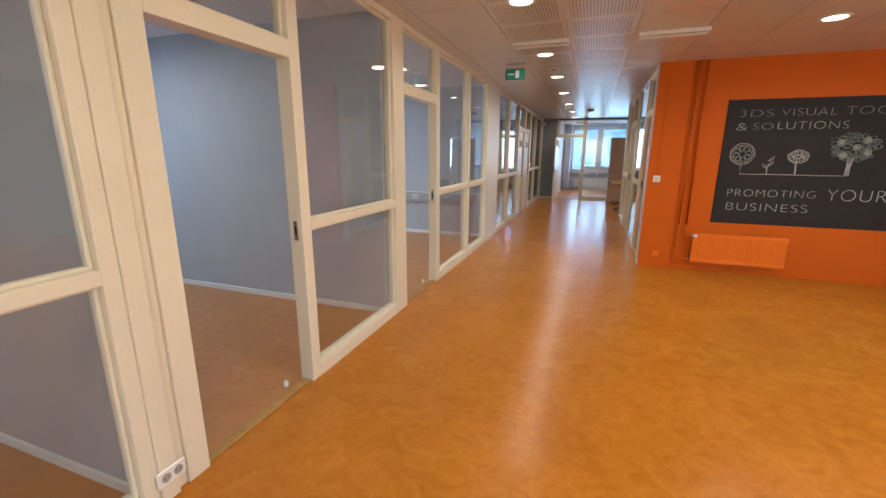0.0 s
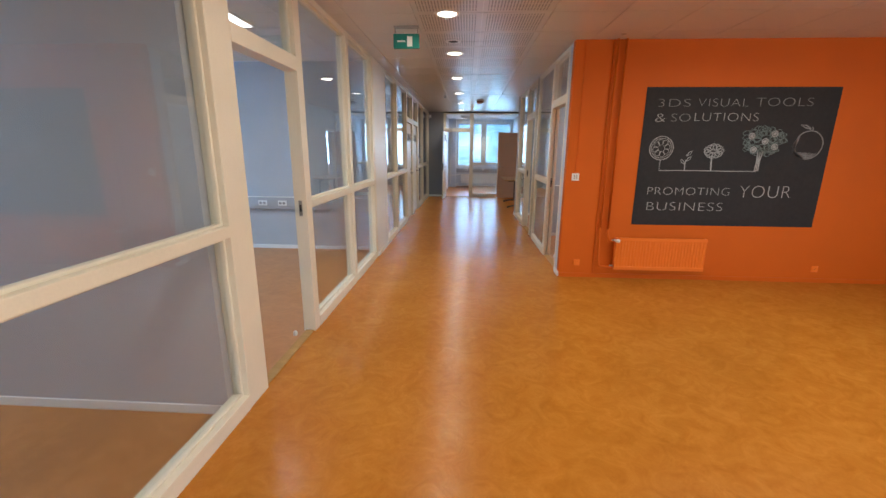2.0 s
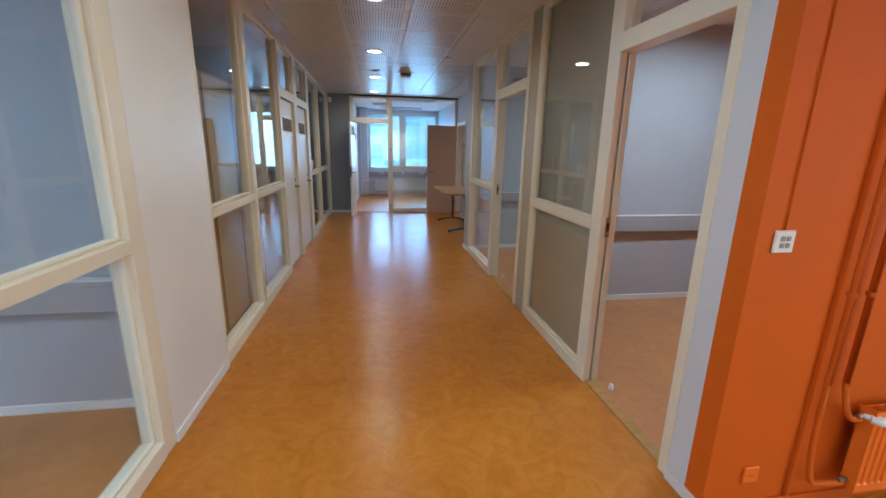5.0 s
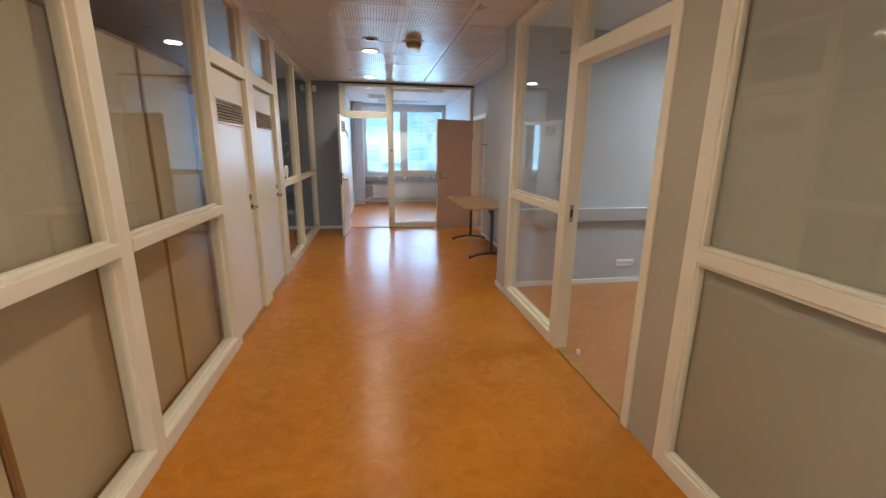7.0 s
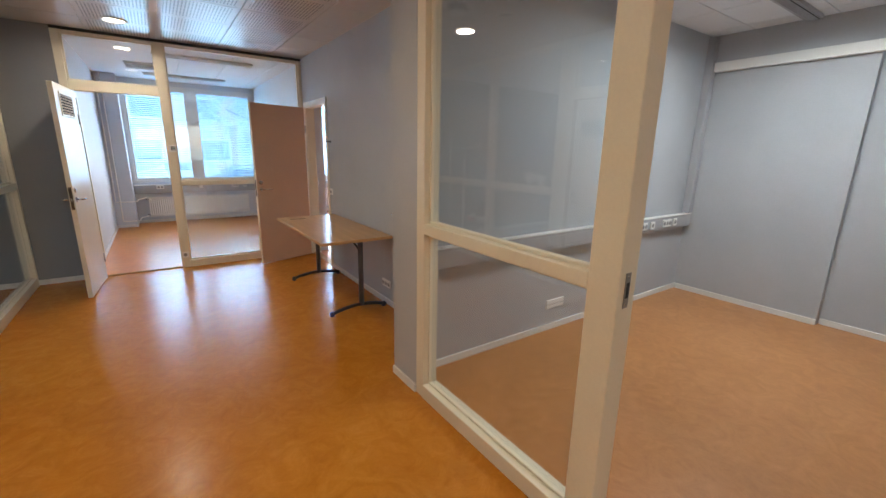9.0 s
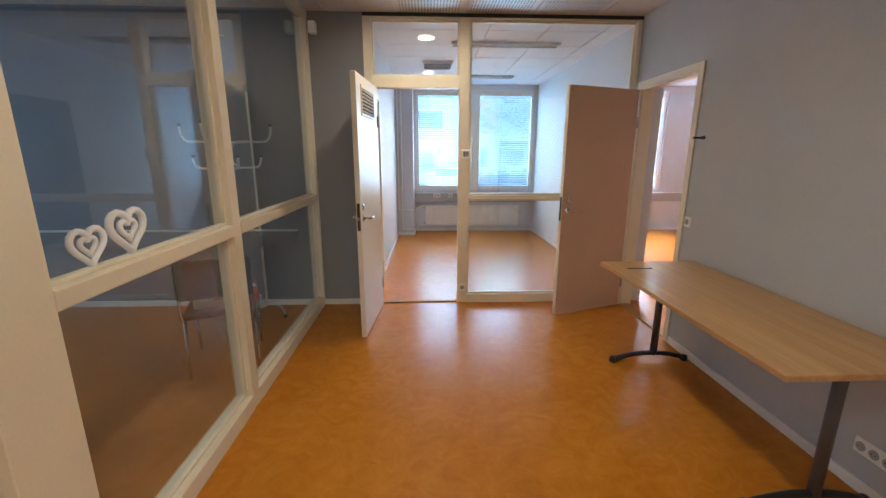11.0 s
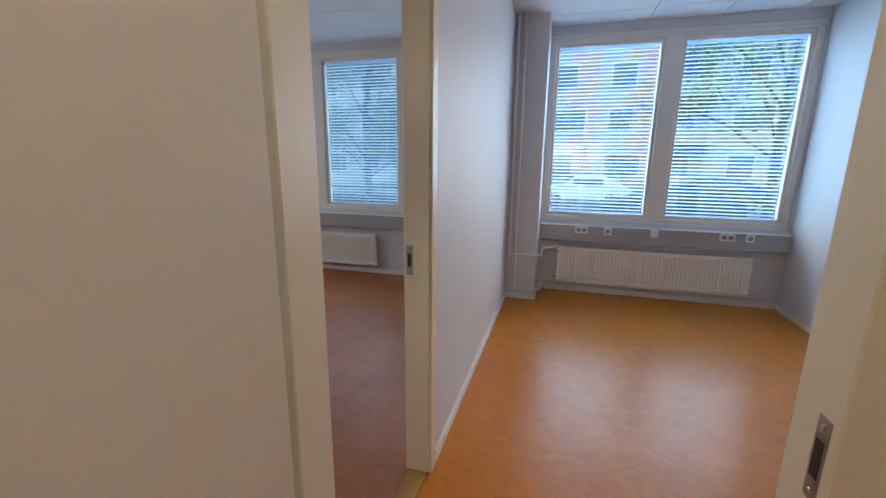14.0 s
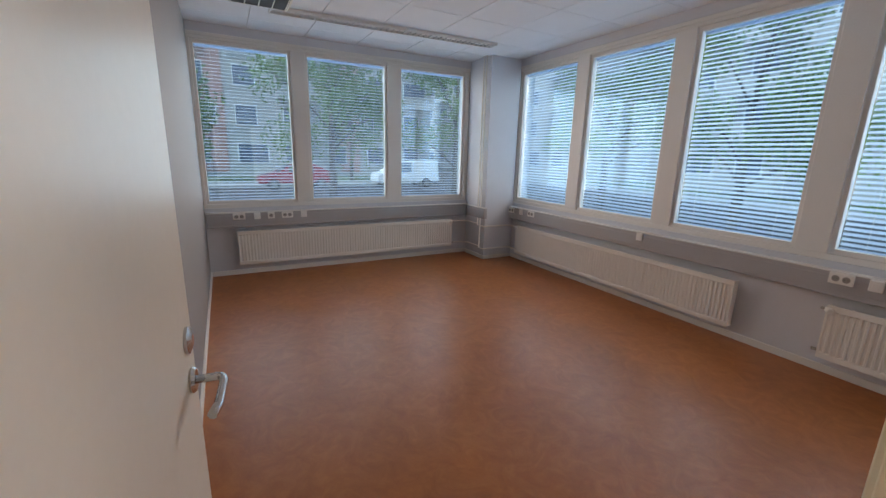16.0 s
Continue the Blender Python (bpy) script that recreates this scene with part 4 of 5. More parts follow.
# ---- ceiling fixtures ----
def downlight(x, y, z=H1, watts=LAMPW):
    root = thing("downlight", pose(x, y, z), "round recessed downlight, lit warm white", "ceiling light", "recessed downlights")
    part("trim_ring", lathe([(0.085, -0.002), (0.088, -0.010), (0.108, -0.008), (0.112, -0.001)], 28), WHITE, root, bevel=0)
    part("lit_reflector", lathe([(0.084, -0.0035), (0.06, -0.006), (0.02, -0.0075)], 24), LAMPON, root, "glowing warm reflector", 0)
    d = bpy.data.lights.new("downlight_lamp", "AREA")
    d.shape, d.size, d.energy, d.color, d.spread = "DISK", 0.16, watts, WARM, radians(165)
    lamp = new("downlight_lamp", d)
    lamp.matrix_basis = look((x, y, z - 0.02), (x, y, 0))


for x, y in ((0.65, 0.1), (0.65, 1.9), (0.65, 3.70), (0.64, 5.51), (0.66, 7.02), (0.64, 8.80), (0.64, 10.68), (0.64, 12.57), (0.615, 14.42), (3.09, 4.93)):
    downlight(x, y)
# unseen fitting, boosted fivefold to brighten the hall floor below it
downlight(3.09, 1.5, H1, LAMPW * 5.0)


def panel_light(x, y, sx, sy, z, watts, color, label="square ceiling light panel, lit"):
    root = thing("ceiling_light", pose(x, y, z), label, "ceiling light", "ceiling light panels")
    part("frame", boxes((-sx / 2, sx / 2, -sy / 2, -sy / 2 + 0.02, -0.02, 0), (-sx / 2, sx / 2, sy / 2 - 0.02, sy / 2, -0.02, 0), (-sx / 2, -sx / 2 + 0.02, -sy / 2 + 0.02, sy / 2 - 0.02, -0.02, 0), (sx / 2 - 0.02, sx / 2, -sy / 2 + 0.02, sy / 2 - 0.02, -0.02, 0)), WHITE, root)
    part("diffuser", boxes((-sx / 2 + 0.02, sx / 2 - 0.02, -sy / 2 + 0.02, sy / 2 - 0.02, -0.012, -0.002)), TUBEON if watts else LAMPOFF, root, "glowing white diffuser" if watts else "", 0)
    if watts:
        area("ceiling_light_lamp", (x, y, z - 0.03), (x, y, 0), sx - 0.05, sy - 0.05, watts, color, 170)


COOL = (0.86, 0.95, 1.0)
panel_light(3.85, 4.55, 0.6, 0.6, H1, 14 * ROOMK, COOL)
panel_light(4.35, 10.1, 0.6, 0.6, H1 + 0.02, 34 * ROOMK, COOL)
# room B's panel is unseen, added after room C's to light the walls
panel_light(3.4, 7.7, 0.6, 0.6, H1 + 0.02, 34 * ROOMK, COOL)
panel_light(-2.9, 2.4, 0.6, 0.6, H1 + 0.02, 16 * ROOMK, COOL)
panel_light(-2.9, -0.3, 0.6, 0.6, H1 + 0.02, 16 * ROOMK, COOL)
panel_light(-1.57, 5.6, 0.6, 0.6, H1 + 0.02, 16 * ROOMK, COOL)


def vent_slot(m, sx, sy, label, mat_a=WHITE):
    root = thing("ceiling_vent", m, label, "ceiling vent", "ceiling vents")
    part("frame", boxes((-sx / 2, sx / 2, -sy / 2, sy / 2, -0.035, 0)), mat_a, root, bevel=0.005)
    part("opening", boxes((-sx / 2 + 0.02, sx / 2 - 0.02, -sy / 2 + 0.02, sy / 2 - 0.02, -0.037, -0.035)), GAP, root, bevel=0)
    n = 5
    for i in range(n):
        y = -sy / 2 + 0.03 + i * (sy - 0.06) / (n - 1)
        part("slat", boxes((-sx / 2 + 0.02, sx / 2 - 0.02, y - 0.004, y + 0.004, -0.044, -0.037)), mat_a, root, bevel=0.001)


vent_slot(pose(0.655, 4.95, H1), 0.58, 0.14, "long white air vent hung under the ceiling")
vent_slot(pose(1.885, 4.95, H1), 0.60, 0.14, "long white air vent hung under the ceiling")
vent_slot(pose(5.1, 10.45, H1 + 0.02, 0, 0, 0), 0.9, 0.12, "grey slotted air vent in the tiled ceiling", TRUNK)
vent_slot(pose(0.77, 17.3, H2), 0.42, 0.42, "white square air diffuser under the tiled ceiling")
vent_slot(pose(-3.95, 15.75, H2), 0.5, 0.5, "beige square air diffuser under the tiled ceiling", CREAM)


def tube_light(m, length, label):
    """A recessed tube fitting with a cross-blade louvre along +x, unlit."""
    root = thing("tube_light", m, label, "ceiling light", "louvred tube lights")
    part("housing", boxes((0, length, -0.08, -0.062, -0.03, 0), (0, length, 0.062, 0.08, -0.03, 0), (0, 0.012, -0.062, 0.062, -0.03, 0), (length - 0.012, length, -0.062, 0.062, -0.03, 0)), WHITE, root)
    part("reflector", boxes((0.012, length - 0.012, -0.062, 0.062, -0.006, 0)), LAMPOFF, root, bevel=0)
    part("tube", tube([(0.03, 0, -0.016), (length - 0.03, 0, -0.016)], 0.009, 8), PLASTIC, root, "white fluorescent tube", 0)
    me = mesh_of("blade", boxes((-0.001, 0.001, -0.062, 0.062, -0.03, -0.008)), LAMPOFF)
    for i in range(int(length / 0.06)):
        piece("louvre_blade", me, root, pose(0.05 + i * 0.06, 0, 0))


tube_light(pose(0.78, 18.18, H2), 1.25, "louvred tube light in the tiled ceiling")
tube_light(pose(-4.30, 15.85, H2, 0, 0, 88), 2.42, "long louvred tube light near the windows")
tube_light(pose(0.9, 16.2, H2), 1.25, "louvred tube light in the tiled ceiling")

for x, y, mt, lb in ((0.66, 6.45, GAP, "small dark round speaker in the ceiling"), (0.64, 12.0, GAP, "small dark round speaker in the ceiling")):
    r = thing("ceiling_speaker", pose(x, y, H1), lb, "speaker", "ceiling speakers")
    part("ring", lathe([(0.055, -0.001), (0.06, -0.01), (0.085, -0.007), (0.088, -0.001)], 24), WHITE, r, bevel=0)
    part("mesh_cover", lathe([(0.055, -0.002), (0.03, -0.008), (0.005, -0.01)], 20), mt, r, bevel=0)
r = thing("smoke_detector", pose(1.12, 12.05, H1), "brown smoke detector on a white base", "smoke detector")
part("base", lathe([(0.13, 0), (0.128, -0.008), (0.085, -0.012)], 28), WHITE, r, bevel=0)
part("body", lathe([(0.085, -0.012), (0.08, -0.05), (0.06, -0.055)], 24), BROWNDET, r, "brown detector body", 0)
part("cap", lathe([(0.07, -0.055), (0.075, -0.068), (0.04, -0.076)], 24), WHITE, r, "white detector cap", 0)
r = thing("motion_sensor", pose(0.32, 11.08, H1), "small white sensor on the ceiling", "sensor")
part("base", lathe([(0.03, 0), (0.03, -0.015), (0.015, -0.02)], 16), WHITE, r, bevel=0)
part("eye", lathe([(0.012, -0.02), (0.024, -0.035), (0.024, -0.05), (0.01, -0.062)], 16), PLASTIC, r, bevel=0)
r = thing("wall_sensor", pose(-0.36, 14.99, 2.52), "small white sensor in the ceiling corner", "sensor")
part("case", boxes((-0.03, 0.03, -0.03, 0.044, -0.05, 0.05)), PLASTIC, r, bevel=0.008)
part("lens", boxes((-0.018, 0.018, -0.034, -0.03, -0.03, 0.0)), WHITE, r, bevel=0.002)
r = thing("alarm_box", pose(5.36, 6.42, 2.58), "small white box on the orange wall", "control box")
part("case", boxes((-0.10, 0.10, -0.06, 0, -0.05, 0.05)), PLASTIC, r, bevel=0.008)
part("lid_seam", boxes((-0.102, 0.102, -0.032, -0.028, -0.052, 0.052)), SOCKET, r, bevel=0)

ex = thing("exit_sign", pose(0.225, 5.88, H1), "green illuminated exit sign hung from the ceiling", "exit sign")
part("ceiling_plate", boxes((-0.12, 0.12, -0.03, 0.03, -0.016, 0)), SOCKET, ex, bevel=0.002)
for x in (-0.11, 0.11):
    part("hanger", boxes((x - 0.004, x + 0.004, -0.004, 0.004, -0.07, -0.016)), STEEL, ex, bevel=0)
part("sign_case", boxes((-0.125, 0.125, -0.022, 0.022, -0.20, -0.07)), GREEN, ex, "green sign face", 0.004)
part("pictogram_door", boxes((0.01, 0.06, -0.0235, -0.022, -0.185, -0.095)), PLASTIC, ex, "white door symbol", 0)
part("pictogram_arrow", boxes((-0.085, -0.01, -0.0235, -0.022, -0.145, -0.13)), PLASTIC, ex, "white arrow symbol", 0)


# ---- chalk panels ----
def lettering(name, text, x, z, size, material, parent, stretch=1.0, y=-0.0075):
    """Chalk capitals as a thin mesh; the origin at the left of the baseline."""
    c = bpy.data.curves.new(name, "FONT")
    c.body, c.size, c.offset, c.extrude, c.space_character = text, size, -0.024 * size, 0.0005, 1.08
    tmp = new(name + "_curve", c)
    me = bpy.data.meshes.new_from_object(tmp.evaluated_get(bpy.context.evaluated_depsgraph_get()))
    bpy.data.objects.remove(tmp)
    me.transform(Matrix.Translation((x, y, z)) @ pose(0, 0, 0, 90) @ Matrix.Diagonal((stretch, 1, 1, 1)))
    me.materials.append(material)
    ob = new(name, me)
    ob.parent = parent
    return ob


def fit_line(name, text, x0, x1, z, cap, material, parent):
    """Lettering set to a cap height and drawn out to a width."""
    size = cap / 0.73
    ob = lettering(name, text, 0, z, size, material, parent)
    w = max(v.co.x for v in ob.data.vertices)
    ob.data.transform(Matrix.Translation((x0, 0, 0)) @ Matrix.Diagonal(((x1 - x0) / w, 1, 1, 1)))


def stroke(bm, pts, w=0.008, y=-0.0075):
    """A flat chalk stroke along (x, z) points, a hair proud of the panel."""
    pts = [Vector((p[0], 0, p[1])) for p in pts]
    rows = []
    for i, p in enumerate(pts):
        d = (pts[min(i + 1, len(pts) - 1)] - pts[max(i - 1, 0)]).normalized()
        n = Vector((-d.z, 0, d.x)) * (w * 0.5 * random.uniform(0.75, 1.2))
        rows.append([bm.verts.new((p.x + s * n.x, yy, p.z + s * n.z)) for s in (-1, 1) for yy in (y, y + 0.0015)])
    for a, b in zip(rows, rows[1:]):
        for i, j in ((0, 2), (2, 3), (3, 1), (1, 0)):
            bm.faces.new((a[i], a[j], b[j], b[i]))


def ring(cx, cz, rx, rz, n=28, wob=0.0, a0=0.0, a1=2 * math.pi):
    return [(cx + rx * (1 + random.uniform(-wob, wob)) * math.cos(a0 + (a1 - a0) * k / n), cz + rz * (1 + random.uniform(-wob, wob)) * math.sin(a0 + (a1 - a0) * k / n)) for k in range(n + 1)]


cb = thing("chalkboard", pose(2.785, 6.42, 0.66), "black chalkboard panel with chalk lettering and fruit tree drawings", "chalkboard")
part("panel", boxes((0, 2.03, -0.006, 0, 0, 1.52)), BLACKB, cb, bevel=0.0015)
fit_line("chalk_line", "3DS", 0.12, 0.48, 1.315, 0.088, CHALKDIM, cb)
fit_line("chalk_line", "VISUAL", 0.555, 1.09, 1.318, 0.09, CHALKDIM, cb)
fit_line("chalk_line", "TOOLS", 1.16, 1.76, 1.322, 0.095, CHALKDIM, cb)
fit_line("chalk_line", "&", 0.115, 0.235, 1.155, 0.10, CHALK, cb)
fit_line("chalk_line", "SO", 0.285, 0.50, 1.16, 0.09, CHALKDIM, cb)
fit_line("chalk_line", "LUTIONS", 0.53, 1.22, 1.165, 0.095, CHALK, cb)
fit_line("chalk_line", "PROMOTING", 0.125, 1.05, 0.352, 0.095, CHALK, cb)
fit_line("chalk_line", "YOUR", 1.15, 1.72, 0.330, 0.15, CHALK, cb)
fit_line("chalk_line", "BUSINESS", 0.13, 1.0, 0.172, 0.105, CHALK, cb)
bm = bmesh.new()
stroke(bm, [(0.236, 0.75), (0.236, 0.628), (0.6, 0.631), (1.0, 0.626), (1.30, 0.628)], 0.009)
part("drawn_ground_line", bm, CHALK, cb, bevel=0)
bm = bmesh.new()
stroke(bm, ring(0.232, 0.874, 0.128, 0.128, 32, 0.015), 0.009), stroke(bm, ring(0.232, 0.874, 0.108, 0.108, 30, 0.02), 0.006)
for k in range(8):
    a = k * math.pi / 4 + 0.2
    stroke(bm, ring(0.232 + 0.065 * math.cos(a), 0.874 + 0.065 * math.sin(a), 0.030, 0.030, 10, 0.08), 0.005)
part("drawn_fruit_slice", bm, CHALK, cb, "chalk drawing of a citrus slice", 0)
bm = bmesh.new()
stroke(bm, [(0.515, 0.632), (0.513, 0.70), (0.518, 0.76)], 0.008)
for s, h in ((-1, 0.70), (1, 0.73), (1, 0.79)):
    stroke(bm, [(0.515, h), (0.515 + s * 0.03, h + 0.045), (0.515 + s * 0.055, h + 0.06), (0.515 + s * 0.045, h + 0.02), (0.515, h)], 0.007)
part("drawn_sprout", bm, CHALK, cb, "chalk drawing of a sprout", 0)
bm = bmesh.new()
stroke(bm, [(0.804, 0.632), (0.797, 0.72), (0.79, 0.80)], 0.014)
for k in range(11):
    a = k * 0.57
    stroke(bm, ring(0.805 + 0.068 * math.cos(a), 0.845 + 0.045 * math.sin(a), 0.036, 0.032, 9, 0.2), 0.010)
part("drawn_small_tree", bm, CHALK, cb, "chalk drawing of a small tree", 0)
bm = bmesh.new()
for d in (-0.018, 0.0, 0.018):
    stroke(bm, [(1.295 + d, 0.632), (1.30 + d * 0.8, 0.74), (1.305 + d * 1.5, 0.84)], 0.012)
part("drawn_trunk", bm, CHALK, cb, bevel=0)
bm = bmesh.new()
for k in range(66):
    a, q = random.uniform(0, 6.28), math.sqrt(random.uniform(0.08, 1))
    stroke(bm, ring(1.315 + 0.235 * q * math.cos(a), 0.95 + 0.15 * q * math.sin(a), 0.034, 0.026, 7, 0.35), 0.006)
part("drawn_tree_crown", bm, surface("greenish_chalk", (0.16, 0.20, 0.19), 0.95, 0.3), cb, "pale green chalk tree crown", 0)
for x, z in ((1.185, 1.01), (1.425, 1.035), (1.335, 0.955), (1.225, 0.865), (1.445, 0.895)):
    bm = bmesh.new()
    stroke(bm, ring(x, z, 0.030, 0.030, 14), 0.010, -0.0088), stroke(bm, ring(x, z, 0.010, 0.010, 8), 0.016, -0.0088)
    part("drawn_small_fruit", bm, CHALK, cb, bevel=0)
bm = bmesh.new()
stroke(bm, ring(1.80, 0.918, 0.148, 0.150, 40, 0.012), 0.011)
for k in range(9):
    stroke(bm, ring(1.785 - 0.012 * k, 0.912 - 0.006 * k, 0.135 - 0.012 * k, 0.135 - 0.012 * k, 18, 0.05, 2.3, 5.6), 0.009)
stroke(bm, [(1.81, 1.06), (1.815, 1.095), (1.80, 1.11)], 0.009)
stroke(bm, [(1.795, 1.085), (1.74, 1.125), (1.68, 1.13), (1.73, 1.10), (1.795, 1.085)], 0.012)
part("drawn_fruit", bm, CHALKDIM, cb, "shaded chalk drawing of a round fruit", 0)

cb2 = thing("chalkboard", pose(2.68, 16.355, 0.475, 0, 0, -90), "black chalkboard panel with faint chalk writing", "chalkboard")
part("panel", boxes((0, 1.15, -0.006, 0, 0, 1.585)), BLACKB, cb2, bevel=0.0015)
bm = bmesh.new()
stroke(bm, [(0.53, 0.86), (0.55, 0.72), (0.585, 0.64)], 0.016), stroke(bm, [(0.54, 0.68), (0.585, 0.63), (0.615, 0.70)], 0.012)
part("drawn_arrow", bm, CHALKDIM, cb2, bevel=0)
for x, z, w in ((0.33, 1.28, 0.16), (0.45, 1.12, 0.28), (0.36, 0.83, 0.08)):
    bm = bmesh.new()
    n = int(w / 0.012)
    stroke(bm, [(x + w * k / n, z + 0.03 * math.sin(k * 2.1) + random.uniform(-0.01, 0.01)) for k in range(n + 1)], 0.007)
    part("chalk_scrawl", bm, CHALKDIM, cb2, "faint chalk scrawl", 0)

# ---- folding table ----
tb = thing("folding_table", pose(1.83, 12.34, 0), "folding table with beech top and dark steel legs", "table")
part("tabletop", boxes((0, 0.66, 0, 1.51, 0.712, 0.737)), TABLETOP, tb, "beech veneer tabletop", 0.003)
part("edge_strip", boxes((-0.002, 0.0, 0.0, 1.51, 0.714, 0.735)), wood("beech_edge", (0.36, 0.2, 0.08), (0.46, 0.27, 0.12), "y"), tb, bevel=0)
part("cable_slot", boxes((0.10, 0.26, 1.32, 1.335, 0.737, 0.739)), GAP, tb, "dark slot in the tabletop", 0)
for y in (0.19, 1.45):
    leg = part("leg", tube([(0.42, y, 0.055), (0.42, y, 0.70)], 0.024, 14), GREYLEG, tb, "graphite steel column leg", 0)
    part("foot", tube([Vector((x, y, 0.02 + 0.045 * math.sin(math.pi * (x - 0.13) / 0.53) ** 0.8 if 0.13 < x < 0.66 else 0.02)) for x in [0.13 + 0.53 * k / 12 for k in range(13)]], 0.017, 10), BLACK, leg, "arched black foot", 0)
    for x in (0.125, 0.655):
        part("rubber_foot", lathe([(0.022, -0.018), (0.024, 0.0), (0.02, 0.02), (0.008, 0.028)], 12, Matrix.Translation((x, y, 0.018))), BLACK, leg, bevel=0)
    part("top_bracket", boxes((0.10, 0.60, y - 0.03, y + 0.03, 0.688, 0.712)), BLACK, tb, bevel=0.004)
for s, y in ((1, 0.19), (-1, 1.45)):
    part("brace", tube([(0.42, y, 0.58), (0.42, y + s * 0.30, 0.695)], 0.009, 8), BLACK, tb, bevel=0)
part("stretcher", boxes((0.405, 0.435, 0.22, 1.42, 0.655, 0.685)), BLACK, tb, bevel=0.003)

# ---- things behind the west screens ----
def tall_cabinet(y, w=0.595):
    root = thing("tall_cabinet", pose(-0.60, y, 0), "tall beige cabinet with its back to the glass", "cabinet", "cabinets behind the glass")
    part("back_board", boxes((0.028, 0.034, 0.012, w - 0.012, 0.05, 2.0)), CARCASS, root, bevel=0)
    for a in (0.0, w - 0.022):
        part("side_panel", boxes((-0.38, 0.034 if a else 0.036, a, a + 0.022, 0.0, 2.015)), EDGEB, root, "brown edged side panel", 0.001)
    part("top_panel", boxes((-0.38, 0.035, 0.022, w - 0.022, 1.995, 2.015)), EDGEB, root)
    part("plinth", boxes((-0.36, 0.03, 0.022, w - 0.022, 0, 0.05)), EDGEB, root)


for y in (7.86, 8.455, 9.05, 9.645):
    tall_cabinet(y)

rack = thing("coat_stand", pose(-1.05, 14.70, 0, 0, 0, -45), "white steel coat stand with black tipped hooks", "coat stand")
part("pole", tube([(0, 0, 0.12), (0, 0, 1.52)], 0.019, 12), RADW, rack, bevel=0)
part("hub", lathe([(0.022, 1.44), (0.034, 1.505), (0.034, 1.50), (0.02, 1.585)], 14), BLACK, rack, "black hub", 0)
part("base_hub", lathe([(0.02, 0.10), (0.034, 0.11), (0.034, 0.16), (0.02, 0.17)], 14), BLACK, rack, "black hub", 0)
for k in range(4):
    a = radians(45 + 90 * k)
    c, s = math.cos(a), math.sin(a)
    arm = part("upper_arm", tube([(0.03 * c, 0.03 * s, 1.44)] + arc((0.03 * c, 0.03 * s, 1.50), (0.04 * c, 0.04 * s, 1.565), (0.12 * c, 0.12 * s, 1.565), 5) + arc((0.29 * c, 0.29 * s, 1.565), (0.37 * c, 0.37 * s, 1.565), (0.37 * c, 0.37 * s, 1.69), 6), 0.010, 8), RADW, rack, bevel=0)
    part("tip", tube([(0.37 * c, 0.37 * s, 1.688), (0.37 * c, 0.37 * s, 1.71)], 0.012, 8), BLACK, arm, "black plastic tip", 0)
    a2 = a + radians(40)
    c2, s2 = math.cos(a2), math.sin(a2)
    arm = part("lower_arm", tube(arc((0.02 * c2, 0.02 * s2, 1.44), (0.04 * c2, 0.04 * s2, 1.35), (0.10 * c2, 0.10 * s2, 1.35), 5) + arc((0.20 * c2, 0.20 * s2, 1.35), (0.26 * c2, 0.26 * s2, 1.35), (0.26 * c2, 0.26 * s2, 1.44), 5), 0.010, 8), RADW, rack, bevel=0)
    part("tip", tube([(0.26 * c2, 0.26 * s2, 1.438), (0.26 * c2, 0.26 * s2, 1.458)], 0.012, 8), BLACK, arm, "black plastic tip", 0)
    leg = part("leg", tube(arc((0.03 * c, 0.03 * s, 0.20), (0.04 * c, 0.04 * s, 0.09), (0.14 * c, 0.14 * s, 0.10), 6) + arc((0.2 * c, 0.2 * s, 0.13), (0.345 * c, 0.345 * s, 0.15), (0.35 * c, 0.35 * s, 0.022), 6), 0.012, 8), RADW, rack, bevel=0)
    part("foot_tip", tube([(0.35 * c, 0.35 * s, 0.001), (0.35 * c, 0.35 * s, 0.03)], 0.015, 8), BLACK, leg, "black rubber tip", 0)

ch = thing("visitor_chair", pose(-0.84, 13.92, 0, 0, 0, 20), "dark padded chair with chromed tube frame behind the glass", "chair")
part("seat", boxes((-0.22, 0.22, -0.22, 0.22, 0.41, 0.455)), BLACK, ch, "dark padded seat", 0.015)
part("backrest", boxes((-0.22, 0.22, -0.27, -0.235, 0.56, 0.82)), BLACK, ch, "dark padded backrest", 0.012)
for x in (-0.21, 0.21):
    part("side_frame", tube([(x, 0.22, 0.012), (x, 0.20, 0.40)] + arc((x, 0.20, 0.40), (x, 0.2, 0.42), (x, 0.15, 0.42), 4) + [(x, -0.2, 0.42)] + arc((x, -0.22, 0.42), (x, -0.25, 0.42), (x, -0.25, 0.48), 4) + [(x, -0.252, 0.80)], 0.011, 8), CHROME, ch, bevel=0)
    part("back_leg", tube([(x, -0.17, 0.41), (x, -0.24, 0.012)], 0.011, 8), CHROME, ch, bevel=0)
pk = thing("paper_packet", pose(-0.82, 13.94, 0.457, 0, 0, 28), "white paper packet with red ends on the chair", "packet")
part("packet", boxes((-0.20, 0.20, -0.13, 0.13, 0.0, 0.06)), PAPER, pk, bevel=0.008)
part("red_band", boxes((0.12, 0.203, -0.133, 0.133, -0.0005, 0.063)), RED, pk, "red printed end", 0.004)
fl = thing("folder", pose(-0.82, 13.97, 0.522, 4, -3, 60), "white and red folded brochure lying on the packet", "brochure")
part("cover", boxes((-0.16, 0.16, -0.11, 0.11, 0.0, 0.004)), PAPER, fl, bevel=0.0005)
part("red_spine", boxes((-0.165, -0.09, -0.111, 0.111, 0.0042, 0.0062)), RED, fl, "red strip", 0)

